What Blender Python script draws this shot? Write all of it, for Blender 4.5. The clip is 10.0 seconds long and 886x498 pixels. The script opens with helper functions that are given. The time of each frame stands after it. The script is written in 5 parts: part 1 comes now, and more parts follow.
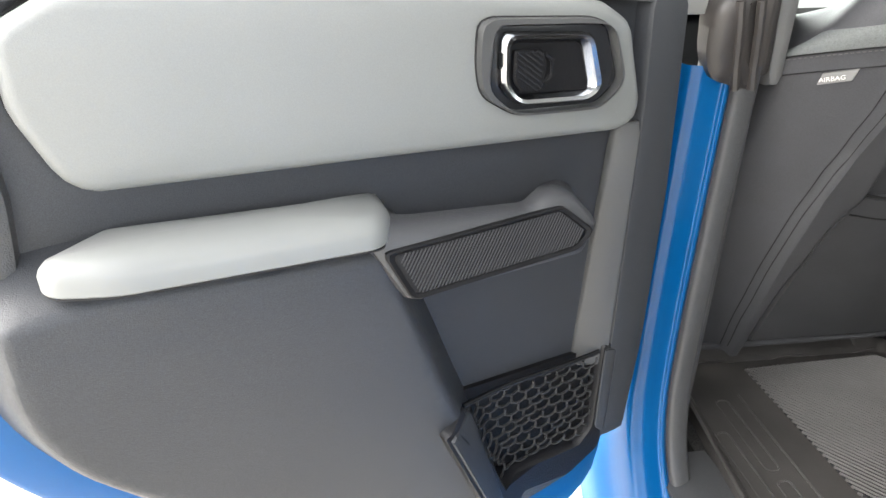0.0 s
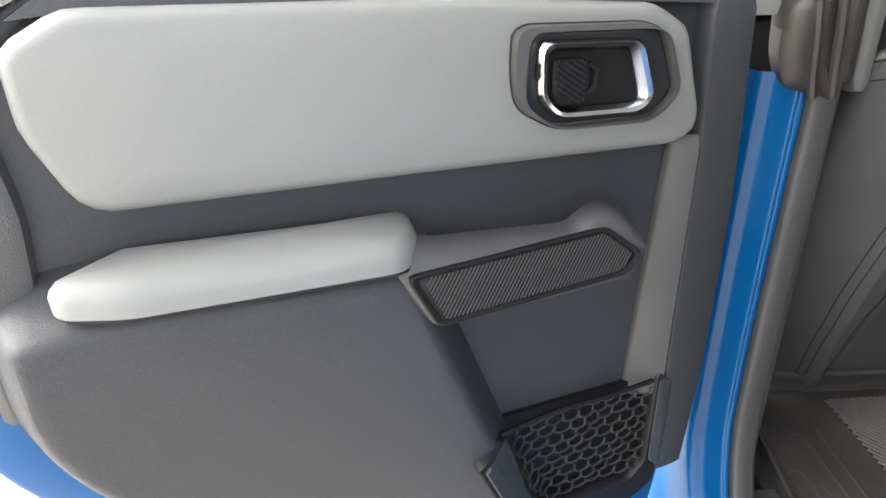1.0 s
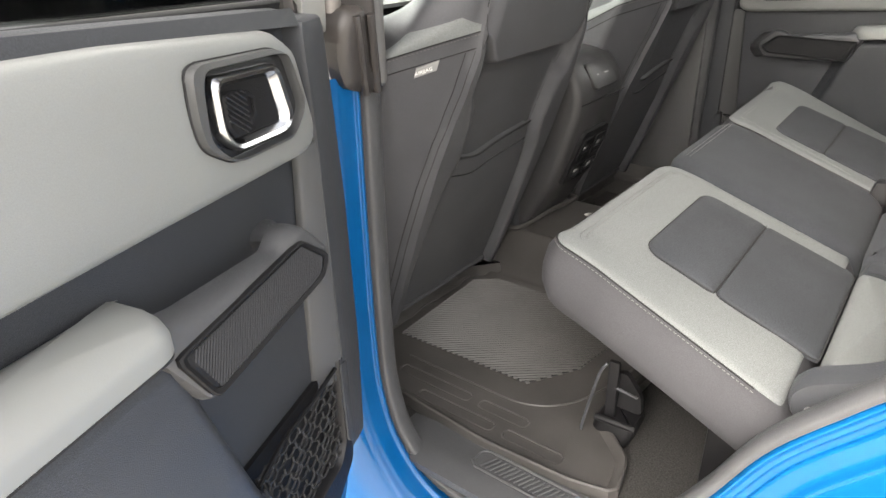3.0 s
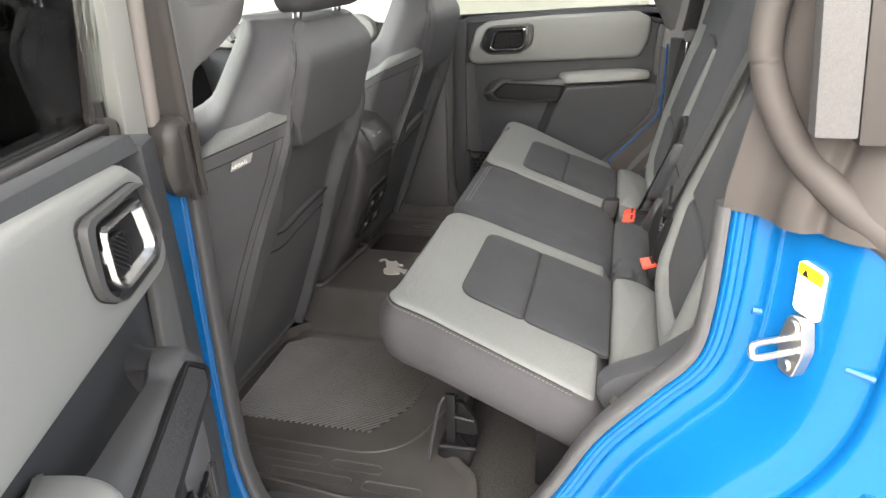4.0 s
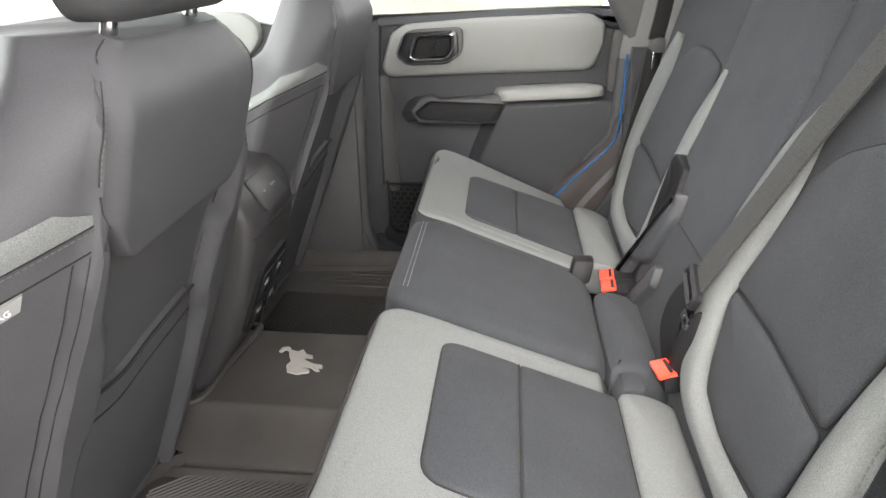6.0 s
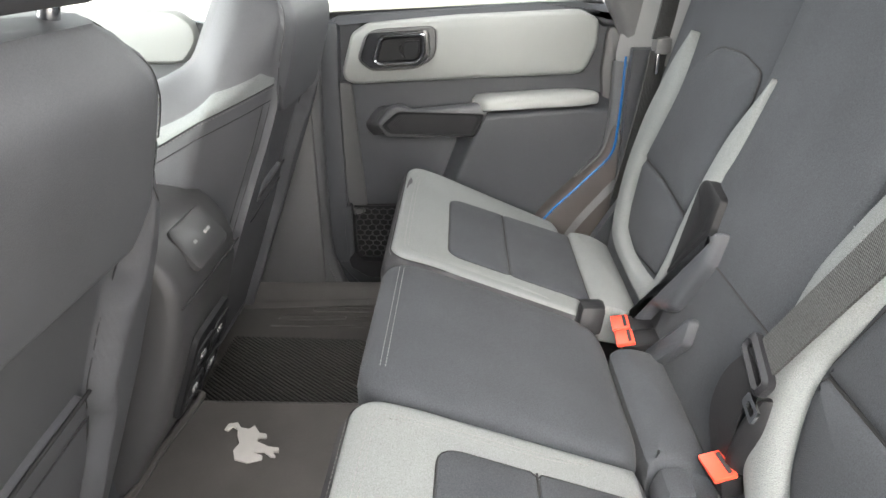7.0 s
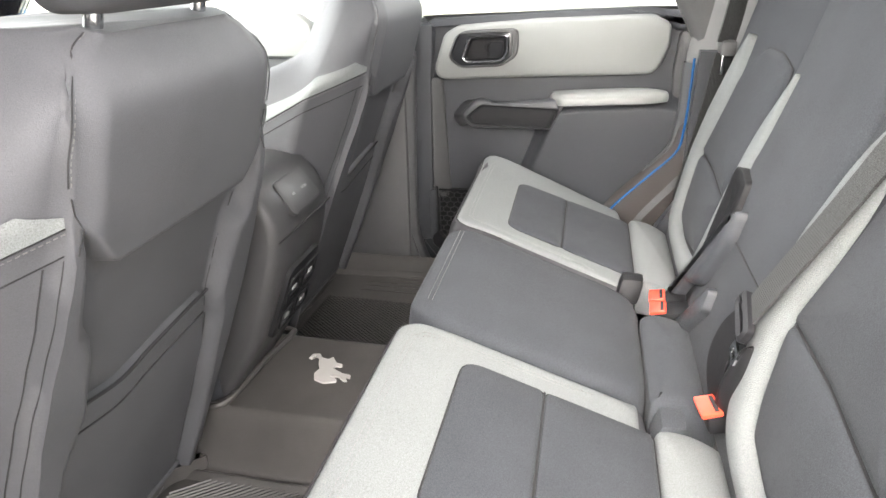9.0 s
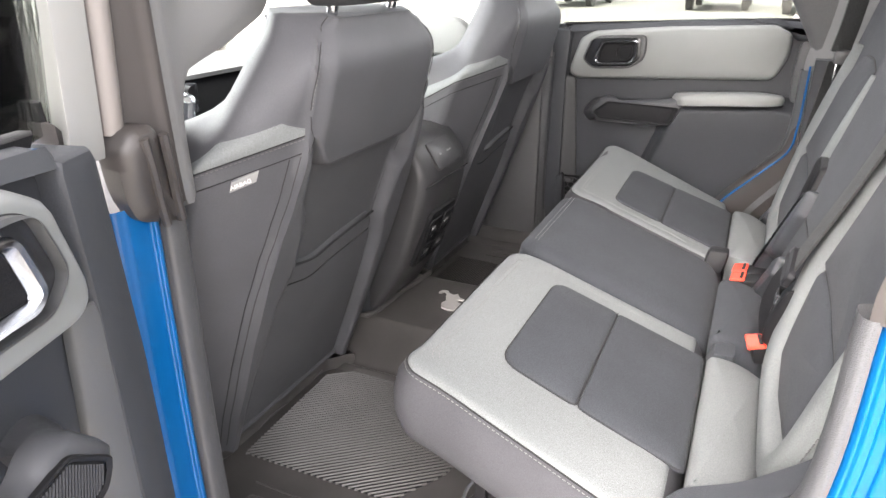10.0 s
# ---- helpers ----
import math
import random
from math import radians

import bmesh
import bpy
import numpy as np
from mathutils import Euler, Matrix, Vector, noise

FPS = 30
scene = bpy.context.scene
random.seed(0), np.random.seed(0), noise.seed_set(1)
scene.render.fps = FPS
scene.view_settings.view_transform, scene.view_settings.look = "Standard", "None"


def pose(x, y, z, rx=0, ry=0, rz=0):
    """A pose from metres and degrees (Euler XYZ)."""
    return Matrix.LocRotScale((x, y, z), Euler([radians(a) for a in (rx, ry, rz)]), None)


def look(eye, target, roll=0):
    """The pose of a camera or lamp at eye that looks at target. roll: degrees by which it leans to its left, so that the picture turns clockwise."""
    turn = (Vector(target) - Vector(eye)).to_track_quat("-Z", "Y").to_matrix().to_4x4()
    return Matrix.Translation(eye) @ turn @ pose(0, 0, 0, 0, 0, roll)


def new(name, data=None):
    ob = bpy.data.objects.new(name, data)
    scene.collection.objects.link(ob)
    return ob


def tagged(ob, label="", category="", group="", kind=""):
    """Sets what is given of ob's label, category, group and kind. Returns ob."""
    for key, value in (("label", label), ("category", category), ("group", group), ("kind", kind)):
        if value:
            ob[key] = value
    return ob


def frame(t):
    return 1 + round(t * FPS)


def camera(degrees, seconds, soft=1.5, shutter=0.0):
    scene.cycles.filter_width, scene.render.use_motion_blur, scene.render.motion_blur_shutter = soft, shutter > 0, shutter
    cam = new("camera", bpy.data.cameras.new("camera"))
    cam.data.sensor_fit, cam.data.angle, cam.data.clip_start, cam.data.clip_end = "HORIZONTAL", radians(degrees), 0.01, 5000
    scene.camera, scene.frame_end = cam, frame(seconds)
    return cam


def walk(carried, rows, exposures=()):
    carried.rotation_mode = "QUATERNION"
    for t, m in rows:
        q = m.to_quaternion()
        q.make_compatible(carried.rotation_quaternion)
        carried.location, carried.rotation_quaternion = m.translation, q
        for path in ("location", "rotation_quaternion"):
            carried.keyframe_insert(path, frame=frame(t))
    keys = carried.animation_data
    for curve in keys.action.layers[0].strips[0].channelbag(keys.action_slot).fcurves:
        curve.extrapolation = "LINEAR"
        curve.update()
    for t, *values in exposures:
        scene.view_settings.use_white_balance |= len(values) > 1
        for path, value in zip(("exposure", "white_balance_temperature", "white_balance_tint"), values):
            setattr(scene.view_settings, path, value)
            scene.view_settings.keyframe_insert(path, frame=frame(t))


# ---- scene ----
cam = camera(68.3, 10.0)
PATH = [
    (0, (-1.08, -0.377, 1.169), (-0.861, 1.395, 0.268), 0.0),
    (0.5, (-1.042, -0.354, 1.171), (-1.038, 1.433, 0.272), -1.7),
    (1, (-1.041, -0.341, 1.169), (-1.048, 1.447, 0.274), -2.1),
    (1.5, (-1.042, -0.341, 1.169), (-1.024, 1.446, 0.271), -2.3),
    (2, (-1.079, -0.313, 1.161), (-0.777, 1.449, 0.264), -3.4),
    (2.5, (-1.161, -0.27, 1.169), (-0.231, 1.252, 0.263), -3.4),
    (3, (-1.236, -0.27, 1.18), (0.168, 0.85, 0.3), -1.7),
    (3.2, (-1.273, -0.286, 1.193), (0.258, 0.659, 0.32), -2.1),
    (4.3, (-1.329, -0.142, 1.271), (0.47, 0.211, 0.47), -1.0),
    (4.5, (-1.309, -0.101, 1.268), (0.502, 0.168, 0.462), -0.4),
    (5, (-1.253, -0.051, 1.268), (0.559, 0.083, 0.432), 0.6),
    (5.5, (-1.093, -0.071, 1.259), (0.715, 0.121, 0.426), -0.1),
    (7, (-0.707, -0.017, 1.231), (1.104, 0.044, 0.384), -0.3),
    (7.5, (-0.668, 0.0, 1.23), (1.138, 0.004, 0.37), 0.3),
    (8, (-0.669, -0.013, 1.227), (1.132, 0.004, 0.359), -0.3),
    (8.5, (-0.736, -0.04, 1.235), (1.061, 0.112, 0.37), -0.5),
    (9, (-0.864, -0.112, 1.233), (0.918, 0.277, 0.412), -0.8),
    (9.5, (-0.975, -0.142, 1.234), (0.772, 0.436, 0.449), -0.6),
    (9.6, (-0.989, -0.167, 1.243), (0.728, 0.483, 0.449), -1.1),
    (10, (-1.113, -0.224, 1.236), (0.55, 0.561, 0.449), -0.3),
]
EXPOSURES = [(0.0, 3.02, 6700, 9), (0.5, 2.83, 6750, 10), (1.0, 2.8, 6750, 10), (2.0, 2.75, 6800, 10), (2.5, 2.7, 6900, 10), (3.0, 2.95, 7050, 11), (4.5, 2.72, 6950, 11), (5.0, 2.64, 6950, 11), (5.5, 2.87, 6900, 12), (7.0, 3.5, 6700, 10), (8.0, 3.55, 6700, 10), (9.0, 3.85, 6800, 12), (9.5, 3.6, 6750, 13), (10.0, 3.37, 6700, 15)]
walk(cam, [(t, look(eye, target, roll)) for t, eye, target, roll in PATH], exposures=EXPOSURES)

# ---- world and sun ----
world = bpy.data.worlds.new("overcast_sky")
scene.world = world
world.use_nodes = True
wn = world.node_tree.nodes
sky = wn.new("ShaderNodeTexSky")
sky.sky_type = "NISHITA"
sky.sun_disc = False
sky.sun_elevation = radians(40)
sky.sun_rotation = radians(280)
sky.dust_density = 4.0
wn["Background"].inputs["Strength"].default_value = 0.15
pale = wn.new("ShaderNodeHueSaturation")
pale.inputs["Saturation"].default_value = 0.22
world.node_tree.links.new(sky.outputs[0], pale.inputs["Color"])
world.node_tree.links.new(pale.outputs[0], wn["Background"].inputs["Color"])
sun = new("sun", bpy.data.lights.new("sun", "SUN"))
sun.data.energy = 0.68
sun.data.angle = radians(90)
sun.data.color = (1.0, 0.97, 0.92)
sun.matrix_world = look((-7.0, 1.2, 6.0), (0, 0, 0))


def daylight(name, eye, target, wide, high, power):
    """The sky's light that enters through one window opening."""
    lamp = new(name, bpy.data.lights.new(name, "AREA"))
    lamp.data.shape, lamp.data.size, lamp.data.size_y = "RECTANGLE", wide, high
    lamp.data.energy, lamp.data.color = power, (0.97, 0.99, 1.0)
    lamp.matrix_world = look(eye, target)
    return lamp


daylight("daylight_far_window", (0.60, -0.05, 1.38), (-0.2, -0.05, 0.75), 0.5, 0.32, 0.4)
daylight("daylight_far_front_window", (0.60, 0.75, 1.38), (-0.3, -0.25, 0.9), 0.6, 0.35, 0.2)
daylight("daylight_near_front_window", (-0.60, 0.75, 1.38), (0.1, -0.35, 0.9), 0.6, 0.35, 0.35)
daylight("daylight_windscreen", (0.0, 1.28, 1.50), (0.0, -0.3, 0.95), 1.2, 0.45, 3.5)
daylight("daylight_rear_window", (0.0, -1.22, 1.34), (0.0, 0.2, 0.95), 1.0, 0.4, 3.2)
daylight("daylight_near_quarter_window", (-0.62, -0.80, 1.36), (0.1, 0.0, 0.85), 0.5, 0.35, 0.8)
daylight("daylight_far_quarter_window", (0.62, -0.80, 1.36), (-0.2, 0.2, 0.85), 0.5, 0.35, 0.2)


# ---- materials ----
def node_material(name, colour, rough=0.6, metal=0.0, grain=0.0, grain_size=900.0, bump=0.0, bump_size=900.0,
                  blotch=0.12, blotch_size=9.0, coat=0.0, sheen=0.0, spec=0.5, second=None, voronoi=False, depth=0.001):
    """A painted, moulded or woven surface: base colour with fine grain and large faint blotches, and fine relief."""
    m = bpy.data.materials.new(name)
    m.use_nodes = True
    t, links = m.node_tree.nodes, m.node_tree.links
    b = t["Principled BSDF"]
    b.inputs["Roughness"].default_value = rough
    b.inputs["Metallic"].default_value = metal
    b.inputs["Coat Weight"].default_value = coat
    b.inputs["Coat Roughness"].default_value = 0.05
    b.inputs["Sheen Weight"].default_value = sheen
    b.inputs["Specular IOR Level"].default_value = spec
    where = t.new("ShaderNodeTexCoord")
    large = t.new("ShaderNodeTexNoise")
    large.inputs["Scale"].default_value = blotch_size
    large.inputs["Detail"].default_value = 5
    links.new(where.outputs["Object"], large.inputs["Vector"])
    mix = t.new("ShaderNodeMix")
    mix.data_type = "RGBA"
    dark = second or tuple(c * (1 - blotch) for c in colour)
    light = colour if second else tuple(min(1, c * (1 + blotch)) for c in colour)
    mix.inputs[6].default_value, mix.inputs[7].default_value = (*dark, 1), (*light, 1)
    links.new(large.outputs["Fac"], mix.inputs[0])
    out = mix.outputs[2]
    if grain:
        fine = t.new("ShaderNodeTexNoise")
        fine.inputs["Scale"].default_value = grain_size
        fine.inputs["Detail"].default_value = 3
        links.new(where.outputs["Object"], fine.inputs["Vector"])
        ramp = t.new("ShaderNodeMapRange")
        ramp.inputs[1].default_value, ramp.inputs[2].default_value = 0.3, 0.7
        ramp.inputs[3].default_value, ramp.inputs[4].default_value = 1 - grain, 1 + grain
        links.new(fine.outputs["Fac"], ramp.inputs[0])
        times = t.new("ShaderNodeMix")
        times.data_type, times.blend_type = "RGBA", "MULTIPLY"
        times.inputs[0].default_value = 1
        links.new(out, times.inputs[6])
        links.new(ramp.outputs[0], times.inputs[7])
        out = times.outputs[2]
    links.new(out, b.inputs["Base Color"])
    if bump:
        relief = t.new("ShaderNodeTexVoronoi" if voronoi else "ShaderNodeTexNoise")
        relief.inputs["Scale"].default_value = bump_size
        links.new(where.outputs["Object"], relief.inputs["Vector"])
        raise_ = t.new("ShaderNodeBump")
        raise_.inputs["Strength"].default_value = bump
        raise_.inputs["Distance"].default_value = depth
        links.new(relief.outputs[0], raise_.inputs["Height"])
        links.new(raise_.outputs["Normal"], b.inputs["Normal"])
    return m


def weave(m, pitch=0.0026, depth=0.0003):
    """A fine diamond relief pressed into a surface."""
    t, links = m.node_tree.nodes, m.node_tree.links
    where = t.new("ShaderNodeTexCoord")
    heights = []
    for way in ((0.75, 0.75, 0.65), (0.75, 0.75, -0.65)):
        dot = t.new("ShaderNodeVectorMath")
        dot.operation = "DOT_PRODUCT"
        dot.inputs[1].default_value = way
        links.new(where.outputs["Object"], dot.inputs[0])
        turn = t.new("ShaderNodeMath")
        turn.operation = "MULTIPLY"
        turn.inputs[1].default_value = 2 * math.pi / pitch
        links.new(dot.outputs["Value"], turn.inputs[0])
        wave = t.new("ShaderNodeMath")
        wave.operation = "SINE"
        links.new(turn.outputs[0], wave.inputs[0])
        heights.append(wave)
    both = t.new("ShaderNodeMath")
    both.operation = "MULTIPLY"
    links.new(heights[0].outputs[0], both.inputs[0])
    links.new(heights[1].outputs[0], both.inputs[1])
    raise_ = t.new("ShaderNodeBump")
    raise_.inputs["Strength"].default_value = 0.5
    raise_.inputs["Distance"].default_value = depth
    links.new(both.outputs[0], raise_.inputs["Height"])
    links.new(raise_.outputs["Normal"], t["Principled BSDF"].inputs["Normal"])
    return m


PAD = node_material("textured_grey_vinyl", (0.185, 0.191, 0.188), 0.5, blotch=0.05, grain=0.05, grain_size=1100, bump=0.35, bump_size=1300, depth=0.0005)
VINYL = node_material("smooth_grey_vinyl", (0.190, 0.195, 0.191), 0.46, bump=0.08, bump_size=900, blotch=0.04)
TRIM = node_material("dark_grained_plastic", (0.038, 0.0405, 0.0455), 0.42, spec=0.3, bump=0.55, bump_size=1150, depth=0.0008, blotch=0.12, grain=0.24, grain_size=1200, blotch_size=6.0)
CONSOLE = node_material("smooth_console_plastic", (0.036, 0.0355, 0.037), 0.40, spec=0.4, bump=0.4, bump_size=1100, depth=0.0006, blotch=0.14, grain=0.18, grain_size=1100, blotch_size=8.0)
# Lighter trim copy: daylight on the sill is put into the colour.
SILL_LIT = node_material("lit_sill_plastic", (0.054, 0.055, 0.058), 0.45, spec=0.4, bump=0.6, bump_size=900, depth=0.0008, blotch=0.16, grain=0.2, grain_size=900, blotch_size=9.0)
# Darker copy of the slate seat material: side shade is put into the colour.
CUSHION_SIDE = node_material("shaded_cushion_cloth", (0.046, 0.046, 0.050), 0.7, grain=0.14, grain_size=900, bump=0.3, bump_size=1000, blotch=0.2, blotch_size=12, spec=0.12)
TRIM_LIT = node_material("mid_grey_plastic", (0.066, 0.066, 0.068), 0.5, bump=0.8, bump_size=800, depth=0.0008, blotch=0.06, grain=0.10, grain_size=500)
HANDLE = node_material("dark_handle_plastic", (0.050, 0.051, 0.055), 0.42, bump=0.6, bump_size=1500, depth=0.0006, blotch=0.08, grain=0.12, grain_size=1500)
BEZEL_GREY = node_material("grey_bezel_plastic", (0.055, 0.056, 0.057), 0.45, bump=0.5, bump_size=1300, depth=0.0005, blotch=0.06, grain=0.10, grain_size=1300)
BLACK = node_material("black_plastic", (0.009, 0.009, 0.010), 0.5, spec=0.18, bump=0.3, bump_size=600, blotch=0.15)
NETCORD = node_material("elastic_net_cord", (0.022, 0.022, 0.023), 0.7, bump=0.5, bump_size=900, blotch=0.2, blotch_size=80)
GLOSS = node_material("gloss_black", (0.02, 0.021, 0.024), 0.22, blotch=0.05)
CHROME = node_material("satin_chrome", (0.45, 0.46, 0.48), 0.22, 1.0, blotch=0.03)
STEEL = node_material("zinc_steel", (0.55, 0.53, 0.50), 0.35, 1.0, blotch=0.15, blotch_size=60)
BLUE = node_material("blue_car_paint", (0.0, 0.071, 0.222), 0.28, 0.0, grain=0.06, grain_size=2500, blotch=0.03, coat=0.4, spec=0.15)
CLOTH_DARK = node_material("dark_seat_cloth", (0.038, 0.041, 0.046), 0.85, grain=0.22, grain_size=700, bump=0.5, bump_size=900, blotch=0.22, blotch_size=12, sheen=0.03, spec=0.08)
CLOTH_BACK = node_material("slate_seat_vinyl", (0.061, 0.062, 0.067), 0.55, grain=0.10, grain_size=900, bump=0.25, bump_size=1100, blotch=0.22, blotch_size=12, spec=0.18)
CLOTH_LIGHT = node_material("light_melange_cloth", (0.138, 0.146, 0.146), 0.95, grain=0.22, grain_size=900, bump=0.55, bump_size=650, blotch=0.07, spec=0.12)
THREAD = node_material("grey_thread", (0.098, 0.098, 0.096), 0.8)
SEAM = node_material("dark_seam", (0.010, 0.010, 0.011), 0.9)
RUBBER = node_material("black_rubber_mat", (0.053, 0.050, 0.048), 0.40, spec=0.35, bump=0.3, bump_size=500, blotch=0.5, blotch_size=11, grain=0.1)
CARPET = node_material("grey_carpet", (0.034, 0.033, 0.032), 1.0, spec=0.1, grain=0.6, grain_size=420, bump=1.0, bump_size=420, blotch=0.15)
TAUPE = node_material("taupe_rubber_seal", (0.046, 0.041, 0.039), 0.62, spec=0.25, bump=0.12, bump_size=300, blotch=0.12)
CAP = node_material("dark_rubber_cap", (0.026, 0.023, 0.022), 0.45, bump=0.15, bump_size=300, blotch=0.2, blotch_size=25)
# Taupe rubber about three times lighter: its sunlight is put into the colour.
TAUPE_SUNLIT = node_material("sunlit_taupe_rubber", (0.135, 0.122, 0.114), 0.5, bump=0.12, bump_size=300, blotch=0.10)
# Paler than the quarter window's grey bar: sunlight is put into the colour.
SUNLIT_BAR = node_material("sunlit_pillar_paint", (0.19, 0.19, 0.184), 0.5, bump=0.1, bump_size=700, blotch=0.03)
POCKET = node_material("dark_pocket_plastic", (0.013, 0.013, 0.015), 0.42, spec=0.3, bump=0.5, bump_size=420, blotch=0.1)
PILLAR = node_material("grey_pillar_plastic", (0.115, 0.115, 0.115), 0.6, bump=0.3, bump_size=700, blotch=0.05)
LINING = node_material("light_headlining", (0.36, 0.36, 0.35), 0.95, bump=0.3, bump_size=900, blotch=0.05)
WEB = node_material("belt_webbing", (0.026, 0.027, 0.027), 0.75, grain=0.45, grain_size=500, blotch=0.05)
weave(WEB, 0.0034, 0.0006)
RED = node_material("red_button_plastic", (0.75, 0.06, 0.03), 0.4, blotch=0.05)
WHITE = node_material("white_print", (0.75, 0.75, 0.73), 0.7, blotch=0.04)
YELLOW = node_material("yellow_print", (0.85, 0.55, 0.01), 0.5, blotch=0.03)
TAGGREY = node_material("grey_tag", (0.22, 0.22, 0.22), 0.7)
PRINT = node_material("grey_print", (0.13, 0.13, 0.13), 0.7)
SILVER = node_material("silver_emblem", (0.37, 0.36, 0.345), 0.55, 0.1, blotch=0.08, blotch_size=60)
CONCRETE = node_material("pale_concrete", (0.44, 0.415, 0.365), 0.9, grain=0.15, grain_size=60, bump=0.4, bump_size=80, blotch=0.12, blotch_size=1.3)


def glass_material(name, tint, mirror):
    m = bpy.data.materials.new(name)
    m.use_nodes = True
    t, links = m.node_tree.nodes, m.node_tree.links
    t.remove(t["Principled BSDF"])
    clear, shine, mix, rim = (t.new(k) for k in ("ShaderNodeBsdfTransparent", "ShaderNodeBsdfGlossy", "ShaderNodeMixShader", "ShaderNodeFresnel"))
    clear.inputs[0].default_value = (*tint, 1)
    shine.inputs["Roughness"].default_value = 0.02
    rim.inputs["IOR"].default_value = mirror
    links.new(rim.outputs[0], mix.inputs[0])
    links.new(clear.outputs[0], mix.inputs[1])
    links.new(shine.outputs[0], mix.inputs[2])
    links.new(mix.outputs[0], t["Material Output"].inputs[0])
    return m


GLASS = glass_material("clear_glass", (0.88, 0.92, 0.90), 1.45)
PRIVACY = glass_material("dark_privacy_glass", (0.55, 0.58, 0.56), 1.55)


# ---- mesh helpers ----
def finish(bm, name, material, angle=38):
    bmesh.ops.recalc_face_normals(bm, faces=bm.faces)
    data = bpy.data.meshes.new(name)
    bm.to_mesh(data)
    bm.free()
    for f in data.polygons:
        f.use_smooth = True
    data.set_sharp_from_angle(angle=radians(angle))
    data.materials.append(material)
    return data


def part(name, bm, material, parent=None, label="", angle=38):
    ob = new(name, finish(bm, name, material, angle))
    if parent is not None:
        ob.parent = parent
    if label:
        ob["label"] = label
    return ob


def thing(name, label, category, at=(0, 0, 0), group="", kind=""):
    ob = new(name)
    ob.empty_display_size = 0.05
    return tagged(ob, label, category, group, kind)


def rounded(outline, r, steps=5):
    """A closed 2D outline with its corners rounded; r: one radius or one for each corner."""
    pts, n = [Vector(p) for p in outline], len(outline)
    rs = r if isinstance(r, (list, tuple)) else [r] * n
    out = []
    for i, p in enumerate(pts):
        a, b = pts[i - 1] - p, pts[(i + 1) % n] - p
        k = min(rs[i], a.length * 0.48, b.length * 0.48)
        if k < 1e-5:
            out.append(p)
            continue
        s, e = p + a.normalized() * k, p + b.normalized() * k
        for j in range(steps + 1):
            f = j / steps
            out.append((1 - f) ** 2 * s + 2 * f * (1 - f) * p + f * f * e)
    return out


def resampled(outline, n):
    """n points evenly along a closed outline, beginning at the ray from its middle along +x."""
    pts = [Vector(p) for p in outline]
    mid = sum(pts, Vector((0, 0))) / len(pts)
    if sum(a.x * b.y - a.y * b.x for a, b in zip(pts, pts[1:] + pts[:1])) < 0:
        pts.reverse()
    k = min(range(len(pts)), key=lambda i: abs(math.atan2(pts[i].y - mid.y, pts[i].x - mid.x)))
    pts = pts[k:] + pts[:k] + [pts[k]]
    gaps = [(b - a).length for a, b in zip(pts, pts[1:])]
    total, out, run, i = sum(gaps), [], 0.0, 0
    for j in range(n):
        want = total * j / n
        while run + gaps[i] < want:
            run += gaps[i]
            i += 1
        f = (want - run) / gaps[i] if gaps[i] else 0
        out.append(pts[i].lerp(pts[i + 1], f))
    return out


def inset(pts, d):
    """A closed anticlockwise outline moved inwards by d."""
    out, n = [], len(pts)
    for i, p in enumerate(pts):
        a, b = (p - pts[i - 1]), (pts[(i + 1) % n] - p)
        na = Vector((-a.y, a.x)).normalized() if a.length > 1e-9 else Vector((0, 0))
        nb = Vector((-b.y, b.x)).normalized() if b.length > 1e-9 else na
        m = (na + nb)
        m = m.normalized() if m.length > 1e-6 else na
        out.append(p + m * d / max(0.6, m.dot(na)))
    return out


def skin(bm, rings, close=True):
    """Faces between rings of vertices."""
    n = len(rings[0])
    for a, b in zip(rings, rings[1:]):
        for i in range(n if close else n - 1):
            j = (i + 1) % n
            bm.faces.new((a[i], a[j], b[j], b[i]))


def solid(outline, profile, place, n=64, r=0.0, domes=(), back=True, bm=None):
    """A body over a 2D outline: profile rows of (inset, height), from the back edge up to the top rim; domes: rows of
    (share of the way to the middle, height) that carry the top on to its middle."""
    bm = bm or bmesh.new()
    base = resampled(rounded(outline, r) if r else outline, n)
    rings = []
    for d, h in profile:
        rings.append([bm.verts.new(place(p.x, p.y, h)) for p in inset(base, d)])
    if domes:
        rim, h0 = inset(base, profile[-1][0]), profile[-1][1]
        mid = sum(rim, Vector((0, 0))) / n
        for f, h in domes[:-1]:
            rings.append([bm.verts.new(place(*p.lerp(mid, f), h)) for p in rim])
        top = bm.verts.new(place(mid.x, mid.y, domes[-1][1]))
        last = rings[-1]
        for i in range(n):
            bm.faces.new((last[i], last[(i + 1) % n], top))
    else:
        bm.faces.new(rings[-1])
    skin(bm, rings)
    if back:
        bm.faces.new(rings[0][::-1])
    return bm


def ring_solid(outer, inner, profile, place, n=64, r_out=0.0, r_in=0.0):
    """A frame between two outlines; profile rows of (share of the way in from the outer outline, height)."""
    bm = bmesh.new()
    a = resampled(rounded(outer, r_out) if r_out else outer, n)
    b = resampled(rounded(inner, r_in) if r_in else inner, n)
    rings = [[bm.verts.new(place(*p.lerp(q, f), h)) for p, q in zip(a, b)] for f, h in profile]
    skin(bm, rings + [rings[0]])
    return bm


